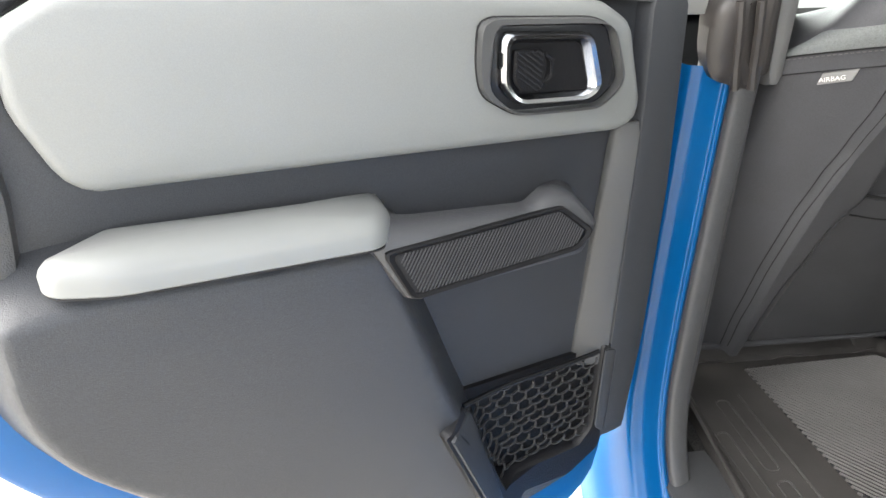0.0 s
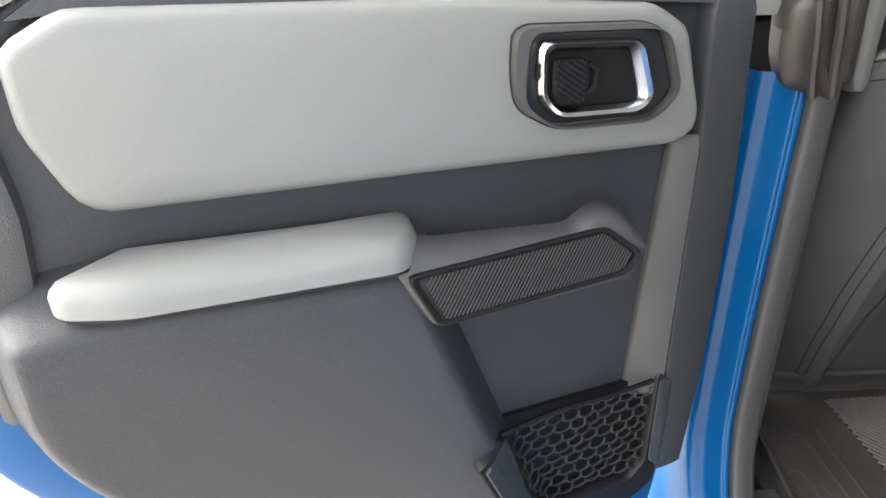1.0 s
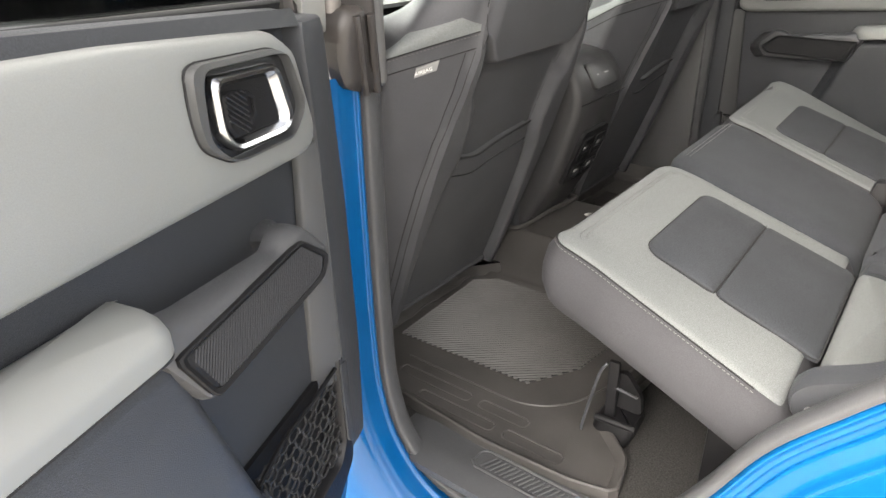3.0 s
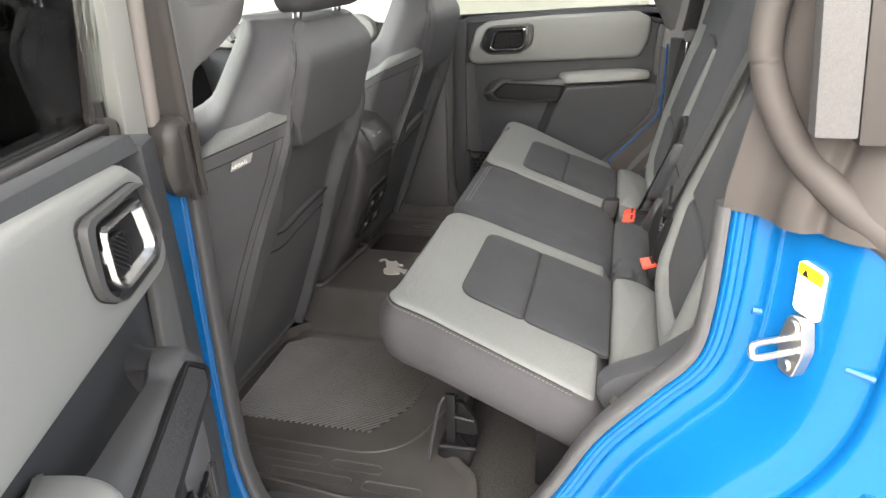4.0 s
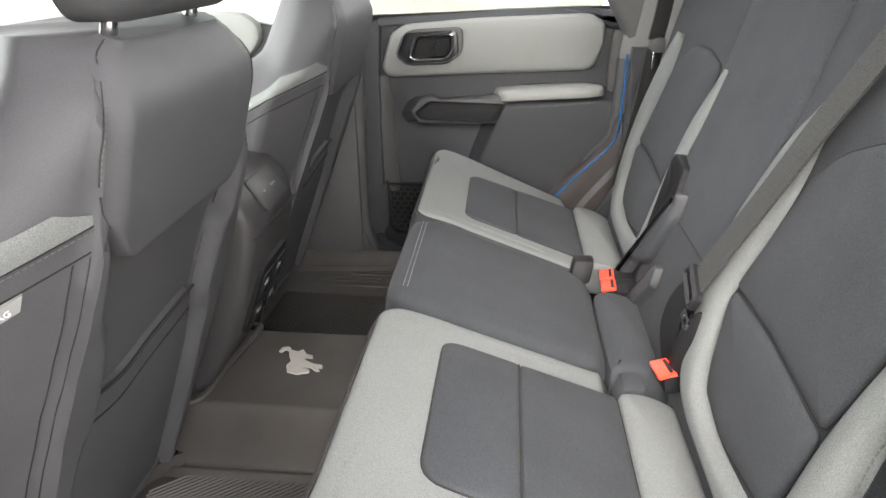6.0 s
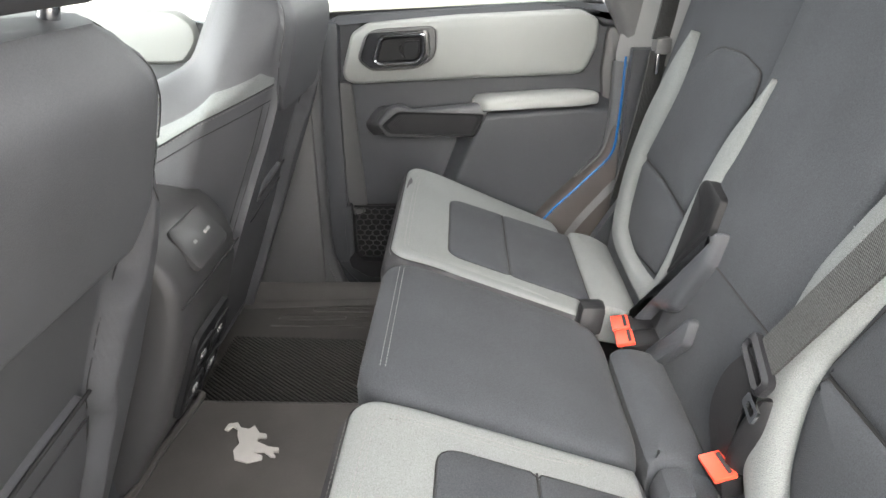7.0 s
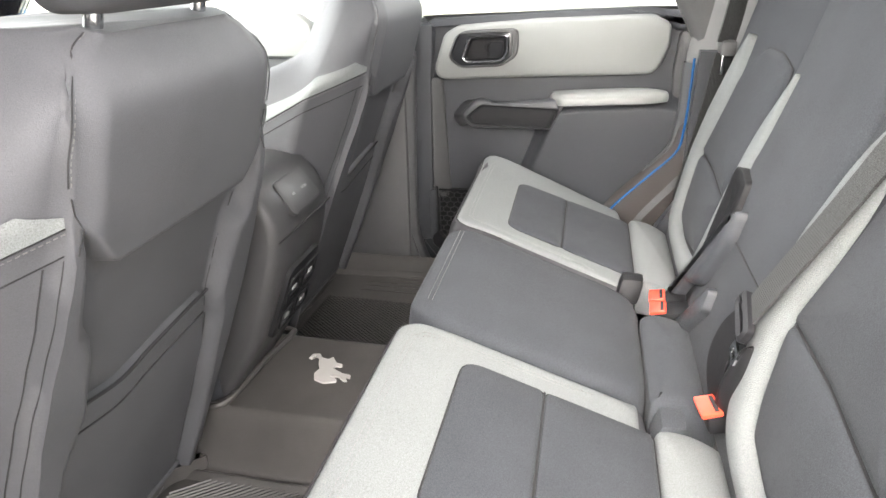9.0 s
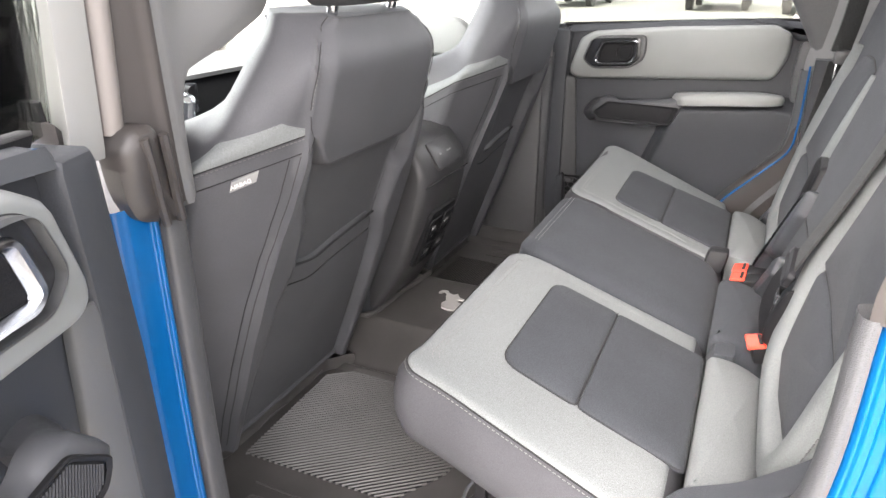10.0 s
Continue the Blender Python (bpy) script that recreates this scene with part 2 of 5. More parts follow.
def tube(points, radius, sides=6, bm=None, flat=1.0):
    """A tube along 3D points; flat squashes it upwards."""
    bm = bm or bmesh.new()
    pts = [Vector(p) for p in points]
    rings, up = [], Vector((0.13, 0.21, 0.97))
    for i, p in enumerate(pts):
        way = (pts[min(i + 1, len(pts) - 1)] - pts[max(i - 1, 0)]).normalized()
        side = way.cross(up)
        side = side.normalized() if side.length > 1e-3 else Vector((1, 0, 0))
        over = side.cross(way)
        rad = radius[i] if isinstance(radius, (list, tuple)) else radius
        rings.append([bm.verts.new(p + side * rad * math.cos(a) + over * rad * flat * math.sin(a))
                      for a in (2 * math.pi * k / sides for k in range(sides))])
    skin(bm, rings)
    bm.faces.new(rings[0][::-1])
    bm.faces.new(rings[-1])
    return bm


def smooth_path(points, n=40):
    """n points on a smooth curve through the given ones."""
    pts = [Vector(p) for p in points]
    pts = [pts[0] * 2 - pts[1]] + pts + [pts[-1] * 2 - pts[-2]]
    out, m = [], len(pts) - 3
    for k in range(n):
        u = k / (n - 1) * m
        i = min(int(u), m - 1)
        f = u - i
        a, b, c, d = pts[i:i + 4]
        out.append(0.5 * ((2 * b) + (c - a) * f + (2 * a - 5 * b + 4 * c - d) * f * f + (3 * b - a - 3 * c + d) * f ** 3))
    return out


def stitches(points, length=0.0045, gap=0.003, radius=0.0008):
    """A row of thread stitches along a 3D path, in one mesh."""
    bm = bmesh.new()
    pts = [Vector(p) for p in points]
    gaps = [(b - a).length for a, b in zip(pts, pts[1:])]

    def at(want):
        for a, b, g in zip(pts, pts[1:], gaps):
            if want <= g:
                return a.lerp(b, want / g if g else 0)
            want -= g
        return pts[-1]

    run, total = 0.0, sum(gaps)
    while run + length < total:
        tube([at(run), at(run + length * 0.5), at(run + length)], radius, 4, bm)
        run += length + gap
    return bm


def block(lo, hi, bevel=0.004, place=None, seg=2):
    """A box with worn edges."""
    bm = bmesh.new()
    bmesh.ops.create_cube(bm, size=1)
    lo, hi = Vector(lo), Vector(hi)
    for v in bm.verts:
        v.co = Vector(((hi[i] + lo[i]) / 2 + v.co[i] * (hi[i] - lo[i]) for i in range(3)))
    if bevel:
        bmesh.ops.bevel(bm, geom=bm.edges[:], offset=bevel, segments=seg, affect="EDGES", profile=0.6)
    if place:
        for v in bm.verts:
            v.co = place(*v.co)
    return bm


def strip(points, across, width, thick=0.0015):
    """A flat band (belt webbing) along 3D points; across: its width's direction."""
    bm = bmesh.new()
    pts, rings = [Vector(p) for p in points], []
    for i, p in enumerate(pts):
        way = (pts[min(i + 1, len(pts) - 1)] - pts[max(i - 1, 0)]).normalized()
        side = Vector(across) - way * way.dot(Vector(across))
        side = side.normalized() * width / 2
        up = way.cross(side).normalized() * thick
        rings.append([bm.verts.new(p + s) for s in (-side - up, side - up, side + up, -side + up)])
    skin(bm, rings)
    bm.faces.new(rings[0][::-1])
    bm.faces.new(rings[-1])
    return bm


def sheet(place, us, vs, thick=0.0):
    """A surface over a grid of two parameters, closed behind when it has a thickness."""
    bm = bmesh.new()
    grid = [[bm.verts.new(place(u, v)) for v in vs] for u in us]
    for a, b in zip(grid, grid[1:]):
        for i in range(len(vs) - 1):
            bm.faces.new((a[i], a[i + 1], b[i + 1], b[i]))
    if thick:
        bmesh.ops.recalc_face_normals(bm, faces=bm.faces)
        bmesh.ops.solidify(bm, geom=bm.faces[:], thickness=thick)
    return bm


def sheet_over(outline, profile, place, r, step=0.012):
    """A panel over a 2D outline whose middle is a fine grid, so that it can take folds of its own."""
    bm = bmesh.new()
    base = resampled(rounded(outline, r), 120)
    rings = [[bm.verts.new((p.x, p.y, h)) for p in inset(base, d)] for d, h in profile]
    skin(bm, rings)
    top = bm.faces.new(rings[-1])
    bmesh.ops.triangulate(bm, faces=[top])
    for axis in (0, 1):
        values = [v.co[axis] for v in bm.verts]
        a, hi = min(values) + step, max(values)
        while a < hi:
            normal, point = Vector((axis == 0, axis == 1, 0)), Vector((a, a, 0))
            bmesh.ops.bisect_plane(bm, geom=bm.verts[:] + bm.edges[:] + bm.faces[:], plane_co=point, plane_no=normal)
            a += step if axis == 0 else step * 0.8333
    for v in bm.verts:
        v.co = place(v.co.x, v.co.y, v.co.z)
    return bm


def seam_shade_loop(outline, r, place, h, parent, radius=0.0011, n=90):
    """A dark sewn or moulded joint, or an edge's painted shadow, round an outline."""
    pts = [place(p.x, p.y, h) for p in resampled(rounded(outline, r) if r else [Vector(p) for p in outline], n)]
    return part("seam", tube(pts + pts[:2], radius, 5), SEAM, parent)


def span(a, b, n):
    return [a + (b - a) * i / (n - 1) for i in range(n)]


xy = lambda a, b, h: Vector((a, b, h))

# ---- ground and surroundings ----
ground = tagged(part("ground", sheet(lambda u, v: Vector((u, v, 0)), span(-400, 400, 9), span(-400, 400, 9)), CONCRETE),
                "pale concrete paving of a car lot", "ground", kind="structure")


def parked_truck(x, y, label):
    """A far parked pickup seen from its front, low parts first."""
    t = thing("parked_truck", label, "pickup truck", group="parked trucks")
    p = lambda a, b, c: Vector((x + a, y + b, c))
    body = part("body", solid([(-0.92, 0.42), (0.92, 0.42), (0.97, 0.75), (0.95, 1.12), (-0.95, 1.12), (-0.97, 0.75)], [(0.05, 0.0), (0.0, 0.15), (0.0, 5.0), (0.05, 5.2)], lambda a, b, h: p(h, a, b), 60, 0.08), BLACK, t)
    part("cab", solid([(-0.88, 1.1), (0.88, 1.1), (0.78, 1.85), (-0.78, 1.85)], [(0.02, 1.2), (0.0, 1.5), (0.0, 3.2), (0.05, 3.4)], lambda a, b, h: p(h, a, b), 50, 0.1), GLOSS, t)
    part("bumper", block((-0.08, -0.95, 0.45), (0.12, 0.95, 0.66), 0.04, p), TRIM, t)
    part("grille", block((-0.03, -0.55, 0.72), (0.03, 0.55, 1.02), 0.02, p), GLOSS, t)
    for s in (-1, 1):
        part("headlight", block((-0.03, s * 0.75 - 0.16, 0.80), (0.05, s * 0.75 + 0.16, 0.98), 0.03, p), CHROME, t)
        for k in (1.0, 4.2):
            part("wheel", tube([p(k, s * 0.72, 0.38), p(k, s * 0.93, 0.38)], 0.38, 20), RUBBER, t)
    return t


parked_truck(21.6, 1.3, "dark parked pickup truck across the lot")
parked_truck(20.2, -1.5, "dark parked pickup truck across the lot")
parked_truck(22.5, 6.4, "dark parked pickup truck across the lot")

# ---- car floor, carpet and closing shell ----
FLOOR = 0.478
floor = tagged(part("floor", block((-0.62, -0.62, 0.36), (0.64, 1.25, FLOOR - 0.014), 0.004), CARPET),
               "grey loop carpet covering the car floor", "car floor", kind="structure")
ceiling = tagged(part("ceiling", block((-0.60, -1.25, 1.60), (0.60, 0.95, 1.65), 0.02), LINING), "light grey fabric headlining", "headlining", kind="structure")
roof = tagged(part("roof", block((-0.68, -1.33, 1.656), (0.68, 1.05, 1.70), 0.02), BLUE), "blue painted car roof", "car roof", kind="structure")
tagged(part("wall_rear", block((-0.64, -1.30, 0.40), (0.64, -1.25, 1.06), 0.02), TRIM), "dark plastic inner tailgate", "tailgate", kind="structure")
tagged(part("wall_front", block((-0.64, 1.30, 0.30), (0.64, 1.35, 0.97), 0.02), BLACK), "dark bulkhead below the windscreen", "bulkhead", kind="structure")

# ---- door openings: body jambs, sills, pillars and trims ----
OPENING = [(0.286, 1.03), (0.292, 0.80), (0.293, 0.66), (0.288, 0.57), (0.262, 0.49), (0.20, 0.425), (0.10, 0.40), (-0.02, 0.425), (-0.10, 0.50),
           (-0.160, 0.60), (-0.21, 0.70), (-0.272, 0.782), (-0.312, 0.835), (-0.323, 0.90), (-0.324, 1.02)]
UPPER_C = [(-0.324, 1.018), (-0.3245, 1.042), (-0.331, 1.085), (-0.340, 1.15), (-0.346, 1.25), (-0.340, 1.40), (-0.28, 1.54), (-0.16, 1.595), (0.0, 1.61)]
UPPER_B = [(0.15, 1.605), (0.255, 1.54), (0.285, 1.40), (0.290, 1.25), (0.290, 1.15), (0.288, 1.06), (0.286, 1.02)]
JAMB_B = [(0.02, -0.650), (0.015, -0.660), (0.010, -0.672), (0.006, -0.680), (0.004, -0.684), (0.000, -0.688), (0.000, -0.692), (0.003, -0.694), (0.004, -0.698), (0.004, -0.712), (0.006, -0.722), (0.016, -0.735), (0.07, -0.745), (0.10, -0.76), (0.16, -0.765)]
JAMB_C = [(0.003, -0.643), (0.007, -0.650), (0.012, -0.646), (0.017, -0.6465), (0.019, -0.643), (0.026, -0.643), (0.028, -0.6475), (0.044, -0.652), (0.050, -0.660), (0.058, -0.664), (0.098, -0.708), (0.118, -0.719), (0.140, -0.724), (0.150, -0.742), (0.22, -0.755)]
TRIM_B = [(0.006, -0.684), (-0.004, -0.682), (-0.007, -0.675), (-0.006, -0.664), (0.000, -0.654), (0.03, -0.645), (0.12, -0.640)]
TRIM_C = [(0.002, -0.649), (-0.005, -0.649), (-0.010, -0.643), (-0.011, -0.632), (-0.006, -0.622), (0.03, -0.612), (0.06, -0.60)]
RUBBER_B = [(0.10, -0.56), (0.05, -0.61), (0.004, -0.646), (-0.003, -0.655), (-0.003, -0.660), (0.000, -0.666), (0.001, -0.675), (0.003, -0.688), (0.004, -0.693), (0.006, -0.698), (0.012, -0.702), (0.05, -0.66), (0.10, -0.62)]
RUBBER_C = [(0.10, -0.56), (0.05, -0.60), (-0.002, -0.640), (0.002, -0.650), (0.022, -0.660), (0.034, -0.676), (0.040, -0.694), (0.055, -0.704), (0.072, -0.700), (0.080, -0.712), (0.11, -0.728), (0.20, -0.735)]


def ease(f):
    f = min(1.0, max(0.0, f))
    return f * f * (3 - 2 * f)


def ease_in(f):
    f = min(1, max(0, f))
    return f ** 4


def swept(path, sections, sign=1, n=60, blend=(0.3, 0.7), fine=4):
    """A surface along a door opening: two sections of (outward, x), blended from the path's start to its end."""
    bm = bmesh.new()
    pts, rings = smooth_path([(y, z, 0) for y, z in path], n), []
    for i, p in enumerate(pts):
        way = (pts[min(i + 1, n - 1)] - pts[max(i - 1, 0)]).normalized()
        out = Vector((-way.y, way.x))
        f = min(1, max(0, (i / (n - 1) - blend[0]) / (blend[1] - blend[0])))
        f = f * f * (3 - 2 * f)
        line = [(a + (b - a) * f, xa + (xb - xa) * f) for (a, xa), (b, xb) in zip(*sections)]
        if fine > 1:
            line = [(q.x, q.y) for q in smooth_path([(a, x, 0) for a, x in line], fine * len(line))]
        rings.append([bm.verts.new((sign * x, p.x + out.x * a, p.y + out.y * a)) for a, x in line])
    skin(bm, rings, close=False)
    return bm


for sign, side_label in ((1, "blue painted car body side around the open rear door"), (-1, "blue painted car body side around the closed rear door")):
    body_side = thing("body_side", side_label, "car body", kind="structure")
    part("door_jamb", swept(OPENING[:7] if sign < 0 else OPENING, (JAMB_B, JAMB_C), sign, 90), BLUE if sign > 0 else TRIM, body_side, "painted door jamb", angle=80)
    if sign < 0:
        part("rear_jamb", swept(OPENING[6:], (JAMB_C, JAMB_C), sign, 60), BLUE, body_side, "blue painted rear door jamb", angle=80)
    part("sill_trim", swept(OPENING, (TRIM_B, TRIM_C), sign, 90, (0.28, 0.55)), SILL_LIT, body_side, "dark grained plastic sill and pillar trim", angle=60)
    part("rear_pillar_cover", swept(UPPER_C, (RUBBER_C, RUBBER_C), sign, 50), TAUPE if sign > 0 else PILLAR, body_side, "taupe rubber and plastic pillar cover", angle=60)
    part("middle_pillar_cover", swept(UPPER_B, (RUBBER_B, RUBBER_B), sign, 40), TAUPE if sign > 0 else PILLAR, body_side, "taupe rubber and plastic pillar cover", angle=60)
    sx = -sign
    # sill plate beside the mat, and inner side lining behind the door opening
    sill_z = lambda x: 0.473 - 0.45 * max(0, x - 0.655) ** 1.2
    scuff = part("scuff_plate", sheet(lambda x, y: Vector((sx * x, y, sill_z(x) - 0.010 * ease_in(abs(y - 0.10) / 0.22))), span(0.606, 0.690, 14), span(-0.13, 0.30, 24), 0.02), SILL_LIT, body_side, "dark grained scuff plate", angle=70)
    octagon = [(0.622, -0.012), (0.644, -0.012), (0.652, -0.002), (0.652, 0.148), (0.644, 0.158), (0.622, 0.158), (0.614, 0.148), (0.614, -0.002)]
    over = lambda a, b, h: Vector((sx * a, b, sill_z(a) + h))
    rim_line = [over(p.x, p.y, 0.001) for p in resampled(octagon, 60)]
    part("inlay", tube(rim_line + rim_line[:1], 0.0022, 6), SILL_LIT, scuff)
    lines = bmesh.new()
    for k in range(16):
        tube([over(0.620, 0.010 + k * 0.008, 0.0006), over(0.646, 0.022 + k * 0.008, 0.0006)], 0.0014, 4, lines)
    part("inlay_ribs", lines, SILL_LIT, scuff)
    part("side_lining", sheet(lambda u, v: Vector((sx * (0.60 + 0.02 * math.sin(v * 3)), u, v)), span(-1.25, -0.335, 10), span(0.36, 1.05, 8), 0.02), TRIM, body_side, "dark plastic boot side lining")
    part("quarter_panel", sheet(lambda u, v: Vector((sx * (0.755 - 0.05 * max(0, v - 0.9) ** 2), u, v)), span(-1.30, -0.62, 8), span(0.45, 1.06, 6), 0.01), BLUE, body_side, "blue painted rear quarter panel")
    part("lower_pillar_trim", solid([(0.302, FLOOR - 0.02), (0.302, 0.9), (0.302, 1.15), (0.40, 1.15), (0.42, 0.95), (0.47, 0.62), (0.50, FLOOR - 0.02)], [(0.0, 0.66), (0.0, 0.650), (0.004, 0.642), (0.02, 0.637)],
                                    lambda a, b, h: Vector((sx * h, a, b)), 70, 0.02), TRIM_LIT, body_side, "mid grey plastic pillar trim")
    part("sill_lining", block((0.645, -0.16, 0.38), (0.70, 1.0, 0.482), 0.006) if sign < 0 else block((-0.70, 0.31, 0.40), (-0.64, 0.50, 0.468), 0.006), TRIM, body_side)
    # front door, closed, beyond the pillar
    fd = thing("door_3" if sign > 0 else "door_4", "closed front car door with grey inner pad", "car door", kind="structure")
    fp = lambda a, b, h: Vector((sx * (0.690 - h), a, b))
    part("door_shell", solid([(0.50, 0.45), (0.50, 1.08), (1.28, 1.08), (1.28, 0.45)], [(0.0, -0.07), (0.0, 0.0)], fp, 60, 0.03), BLUE, fd)
    part("trim_panel", solid([(0.495, 0.50), (0.495, 1.09), (1.25, 1.12), (1.25, 0.50)], [(0.0, -0.01), (0.0, 0.02), (0.01, 0.026)], fp, 60, 0.02), TRIM, fd)
    part("upper_pad", solid([(0.520, 1.055), (0.555, 1.010), (1.15, 1.010), (1.20, 1.03), (1.20, 1.125), (0.56, 1.115), (0.525, 1.09)], [(0.0, 0.02), (0.0, 0.036), (0.006, 0.044), (0.014, 0.046)], fp, 80, 0.014), PAD, fd, "light grey textured soft pad")
    part("armrest", solid([(0.53, 0.028), (0.53, 0.08), (0.57, 0.095), (0.90, 0.09), (0.95, 0.028)], [(0.006, 0.890), (0.0, 0.90), (0.0, 0.925), (0.01, 0.933)], lambda a, w, h: fp(a, h, w), 60, 0.02), VINYL, fd)
    part("inner_handle", ring_solid([(0.86, 1.03), (1.02, 1.03), (1.04, 1.07), (1.02, 1.10), (0.88, 1.10), (0.85, 1.07)], [(0.89, 1.045), (1.0, 1.045), (1.01, 1.07), (1.0, 1.085), (0.90, 1.085), (0.88, 1.07)],
                                    [(0, 0.045), (0, 0.055), (0.6, 0.058), (1, 0.047)], fp, 50, 0.01, 0.01), CHROME, fd)
    pane = part("window_pane", solid([(0.392, 1.08), (1.26, 1.08), (1.0, 1.58), (0.382, 1.60)], [(0.0, 0.02), (0.0, 0.024)], lambda a, b, h: fp(a, b, h + 0.09 * (b - 1.1)), 40, 0.02), GLASS, fd, "clear front door glass")
    pane.visible_shadow = False

body_right = [o for o in bpy.data.objects if o.name.startswith("body_side")][1]
part("pillar_backing", block((0.702, 0.18, 0.38), (0.73, 0.40, 1.10), 0.004), TRIM, body_right)
part("pillar_backing", block((0.650, 0.30, 0.46), (0.69, 0.62, 0.62), 0.01), TRIM_LIT, body_right)
# pillar cap, bracket trim and seals round the open door
body_left = [o for o in bpy.data.objects if o.name == "body_side"][0]
part("pillar_cap", solid([(-0.728, 1.090), (-0.715, 1.106), (-0.690, 1.108), (-0.682, 1.100), (-0.675, 1.06), (-0.664, 1.010), (-0.670, 1.004), (-0.694, 1.012), (-0.714, 1.018), (-0.726, 1.045)],
                         [(0.0, -0.01), (0.0, 0.014), (0.006, 0.022), (0.014, 0.025)], lambda a, b, h: Vector((a, 0.290 - h * (0.6 + 5 * (b - 1.0)), b)), 90, 0.014, domes=[(0.4, 0.026), (1, 0.024)]), CAP, body_left, "folded dark rubber pillar cap")
for xs in ((-0.706, -0.700, -0.694, -0.688), (-0.684, -0.679, -0.674, -0.669)):
    part("fold", tube(smooth_path([Vector((x, 0.290 - 0.024 * (0.6 + 5 * (z - 1.0)), z)) for x, z in zip(xs, (1.098, 1.07, 1.035, 1.008))], 16), 0.005, 8), CAP, body_left)
part("pillar_bracket", solid([(-0.632, 1.00), (-0.640, 1.152), (-0.640, 1.60), (-0.60, 1.60), (-0.60, 1.235), (-0.585, 1.218), (-0.50, 1.218), (-0.482, 1.235), (-0.47, 1.40), (-0.43, 1.40), (-0.438, 1.235), (-0.470, 1.188), (-0.535, 1.160), (-0.600, 1.140), (-0.612, 1.10), (-0.612, 1.00)],
                             [(0.0, -0.10), (0.0, -0.004), (0.003, 0.004), (0.008, 0.007)], lambda a, b, h: Vector((a, 0.312 - h, b)), 140, 0.010), PILLAR, body_left, "smooth grey pillar trim with an open bracket")
part("seal", tube(smooth_path([(x + 0.012, y, z) for x, y, z in ((-0.660, -0.345, 1.50), (-0.668, -0.340, 1.35), (-0.674, -0.334, 1.25), (-0.682, -0.330, 1.175), (-0.698, -0.358, 1.105), (-0.720, -0.41, 1.050), (-0.742, -0.49, 0.99))], 90), 0.0145, 20), TAUPE, body_left, "rounded taupe rubber door seal")
part("window_bar", block((-0.758, 0.290, 1.082), (-0.724, 0.312, 1.60), 0.003, lambda a, b, c: Vector((a + 0.09 * (c - 1.105), b + 0.02 * (c - 1.1), c))), SUNLIT_BAR, body_left, "smooth grey pillar bar with sunlight put into its pale colour")
part("seal", tube(smooth_path([(-0.712 + 0.09 * k, 0.296, 1.10 + k) for k in (0.0, 0.1, 0.25, 0.5)], 12), 0.011, 10), TAUPE_SUNLIT, body_left)
part("window_bar", block((-0.745, -0.395, 1.118), (-0.722, -0.362, 1.55), 0.003, lambda a, b, c: Vector((a, b + 0.12 * (c - 1.118), c))), TRIM_LIT, body_left, "smooth grey quarter window bar")
part("window_bar", block((-0.742, -0.440, 1.112), (-0.716, -0.396, 1.55), 0.003, lambda a, b, c: Vector((a, b + 0.12 * (c - 1.118), c))), CAP, body_left)
# pressed bead, drain plug and bolt on the painted jamb
part("bead", tube(smooth_path([(-0.6515, -0.362, 0.907), (-0.653, -0.38, 0.905), (-0.660, -0.402, 0.901)], 12), 0.0055, 8, flat=0.9), BLUE, body_left)
part("bead", tube(smooth_path([(-0.716, -0.44, 0.885), (-0.722, -0.452, 0.884), (-0.727, -0.463, 0.883)], 8), 0.0045, 8), BLUE, body_left)
part("bolt", tube([(-0.742, -0.475, 0.755), (-0.752, -0.479, 0.755)], [0.010, 0.008], 6), BLUE, body_left)
# striker and warning sticker on the rear jamb
striker = thing("door_striker", "worn steel door striker loop bolted to the blue jamb", "door striker")
SQ = Matrix.Translation((-0.6905, -0.4035, 0.893)) @ Euler((0, 0, radians(-138))).to_matrix().to_4x4()
SP = SQ @ Euler((0, 0, radians(-14))).to_matrix().to_4x4()
sq = lambda a, b, h: SP @ Vector((a, -h - 0.009, b))
part("plate", solid([(-0.010, 0.032), (0.010, 0.032), (0.018, 0.0), (0.010, -0.034), (-0.010, -0.034), (-0.018, 0.0)], [(0, -0.010), (0, 0.003), (0.001, 0.004)], sq, 40, 0.006), STEEL, striker)
for s in (-1, 1):
    part("screw", tube([sq(0, s * 0.023, 0.003), sq(0, s * 0.023, 0.007)], [0.0075, 0.006], 10), STEEL, striker)
part("loop", tube(smooth_path([sq(-0.004, 0.007, 0.0), sq(-0.004, 0.007, 0.036), sq(-0.002, 0.005, 0.047), sq(0.002, -0.003, 0.048), sq(0.004, -0.005, 0.037), sq(0.004, -0.005, 0.0)], 24), 0.0036, 8), STEEL, striker)
sticker = thing("warning_sticker", "white and yellow warning label on the blue jamb", "sticker")
st = lambda a, b, h: SQ @ Vector((a * 0.655 - 0.0016 - 0.03 * b, -h, b * 0.684 + 0.0611 - 0.14 * a))
part("sheet", solid([(-0.021, 0.036), (0.021, 0.036), (0.021, -0.040), (-0.021, -0.040)], [(0, -0.010), (0, 0.004)], st, 30, 0.004), WHITE, sticker)
part("yellow_band", solid([(-0.0205, 0.0355), (0.0205, 0.0355), (0.0205, 0.016), (-0.0205, 0.016)], [(0, 0.004), (0, 0.0048)], st, 24, 0.003), YELLOW, sticker)
part("triangle", solid([(-0.013, 0.018), (-0.003, 0.018), (-0.008, 0.030)], [(0, 0.0048), (0, 0.0052)], st, 12), BLACK, sticker)
bars = bmesh.new()
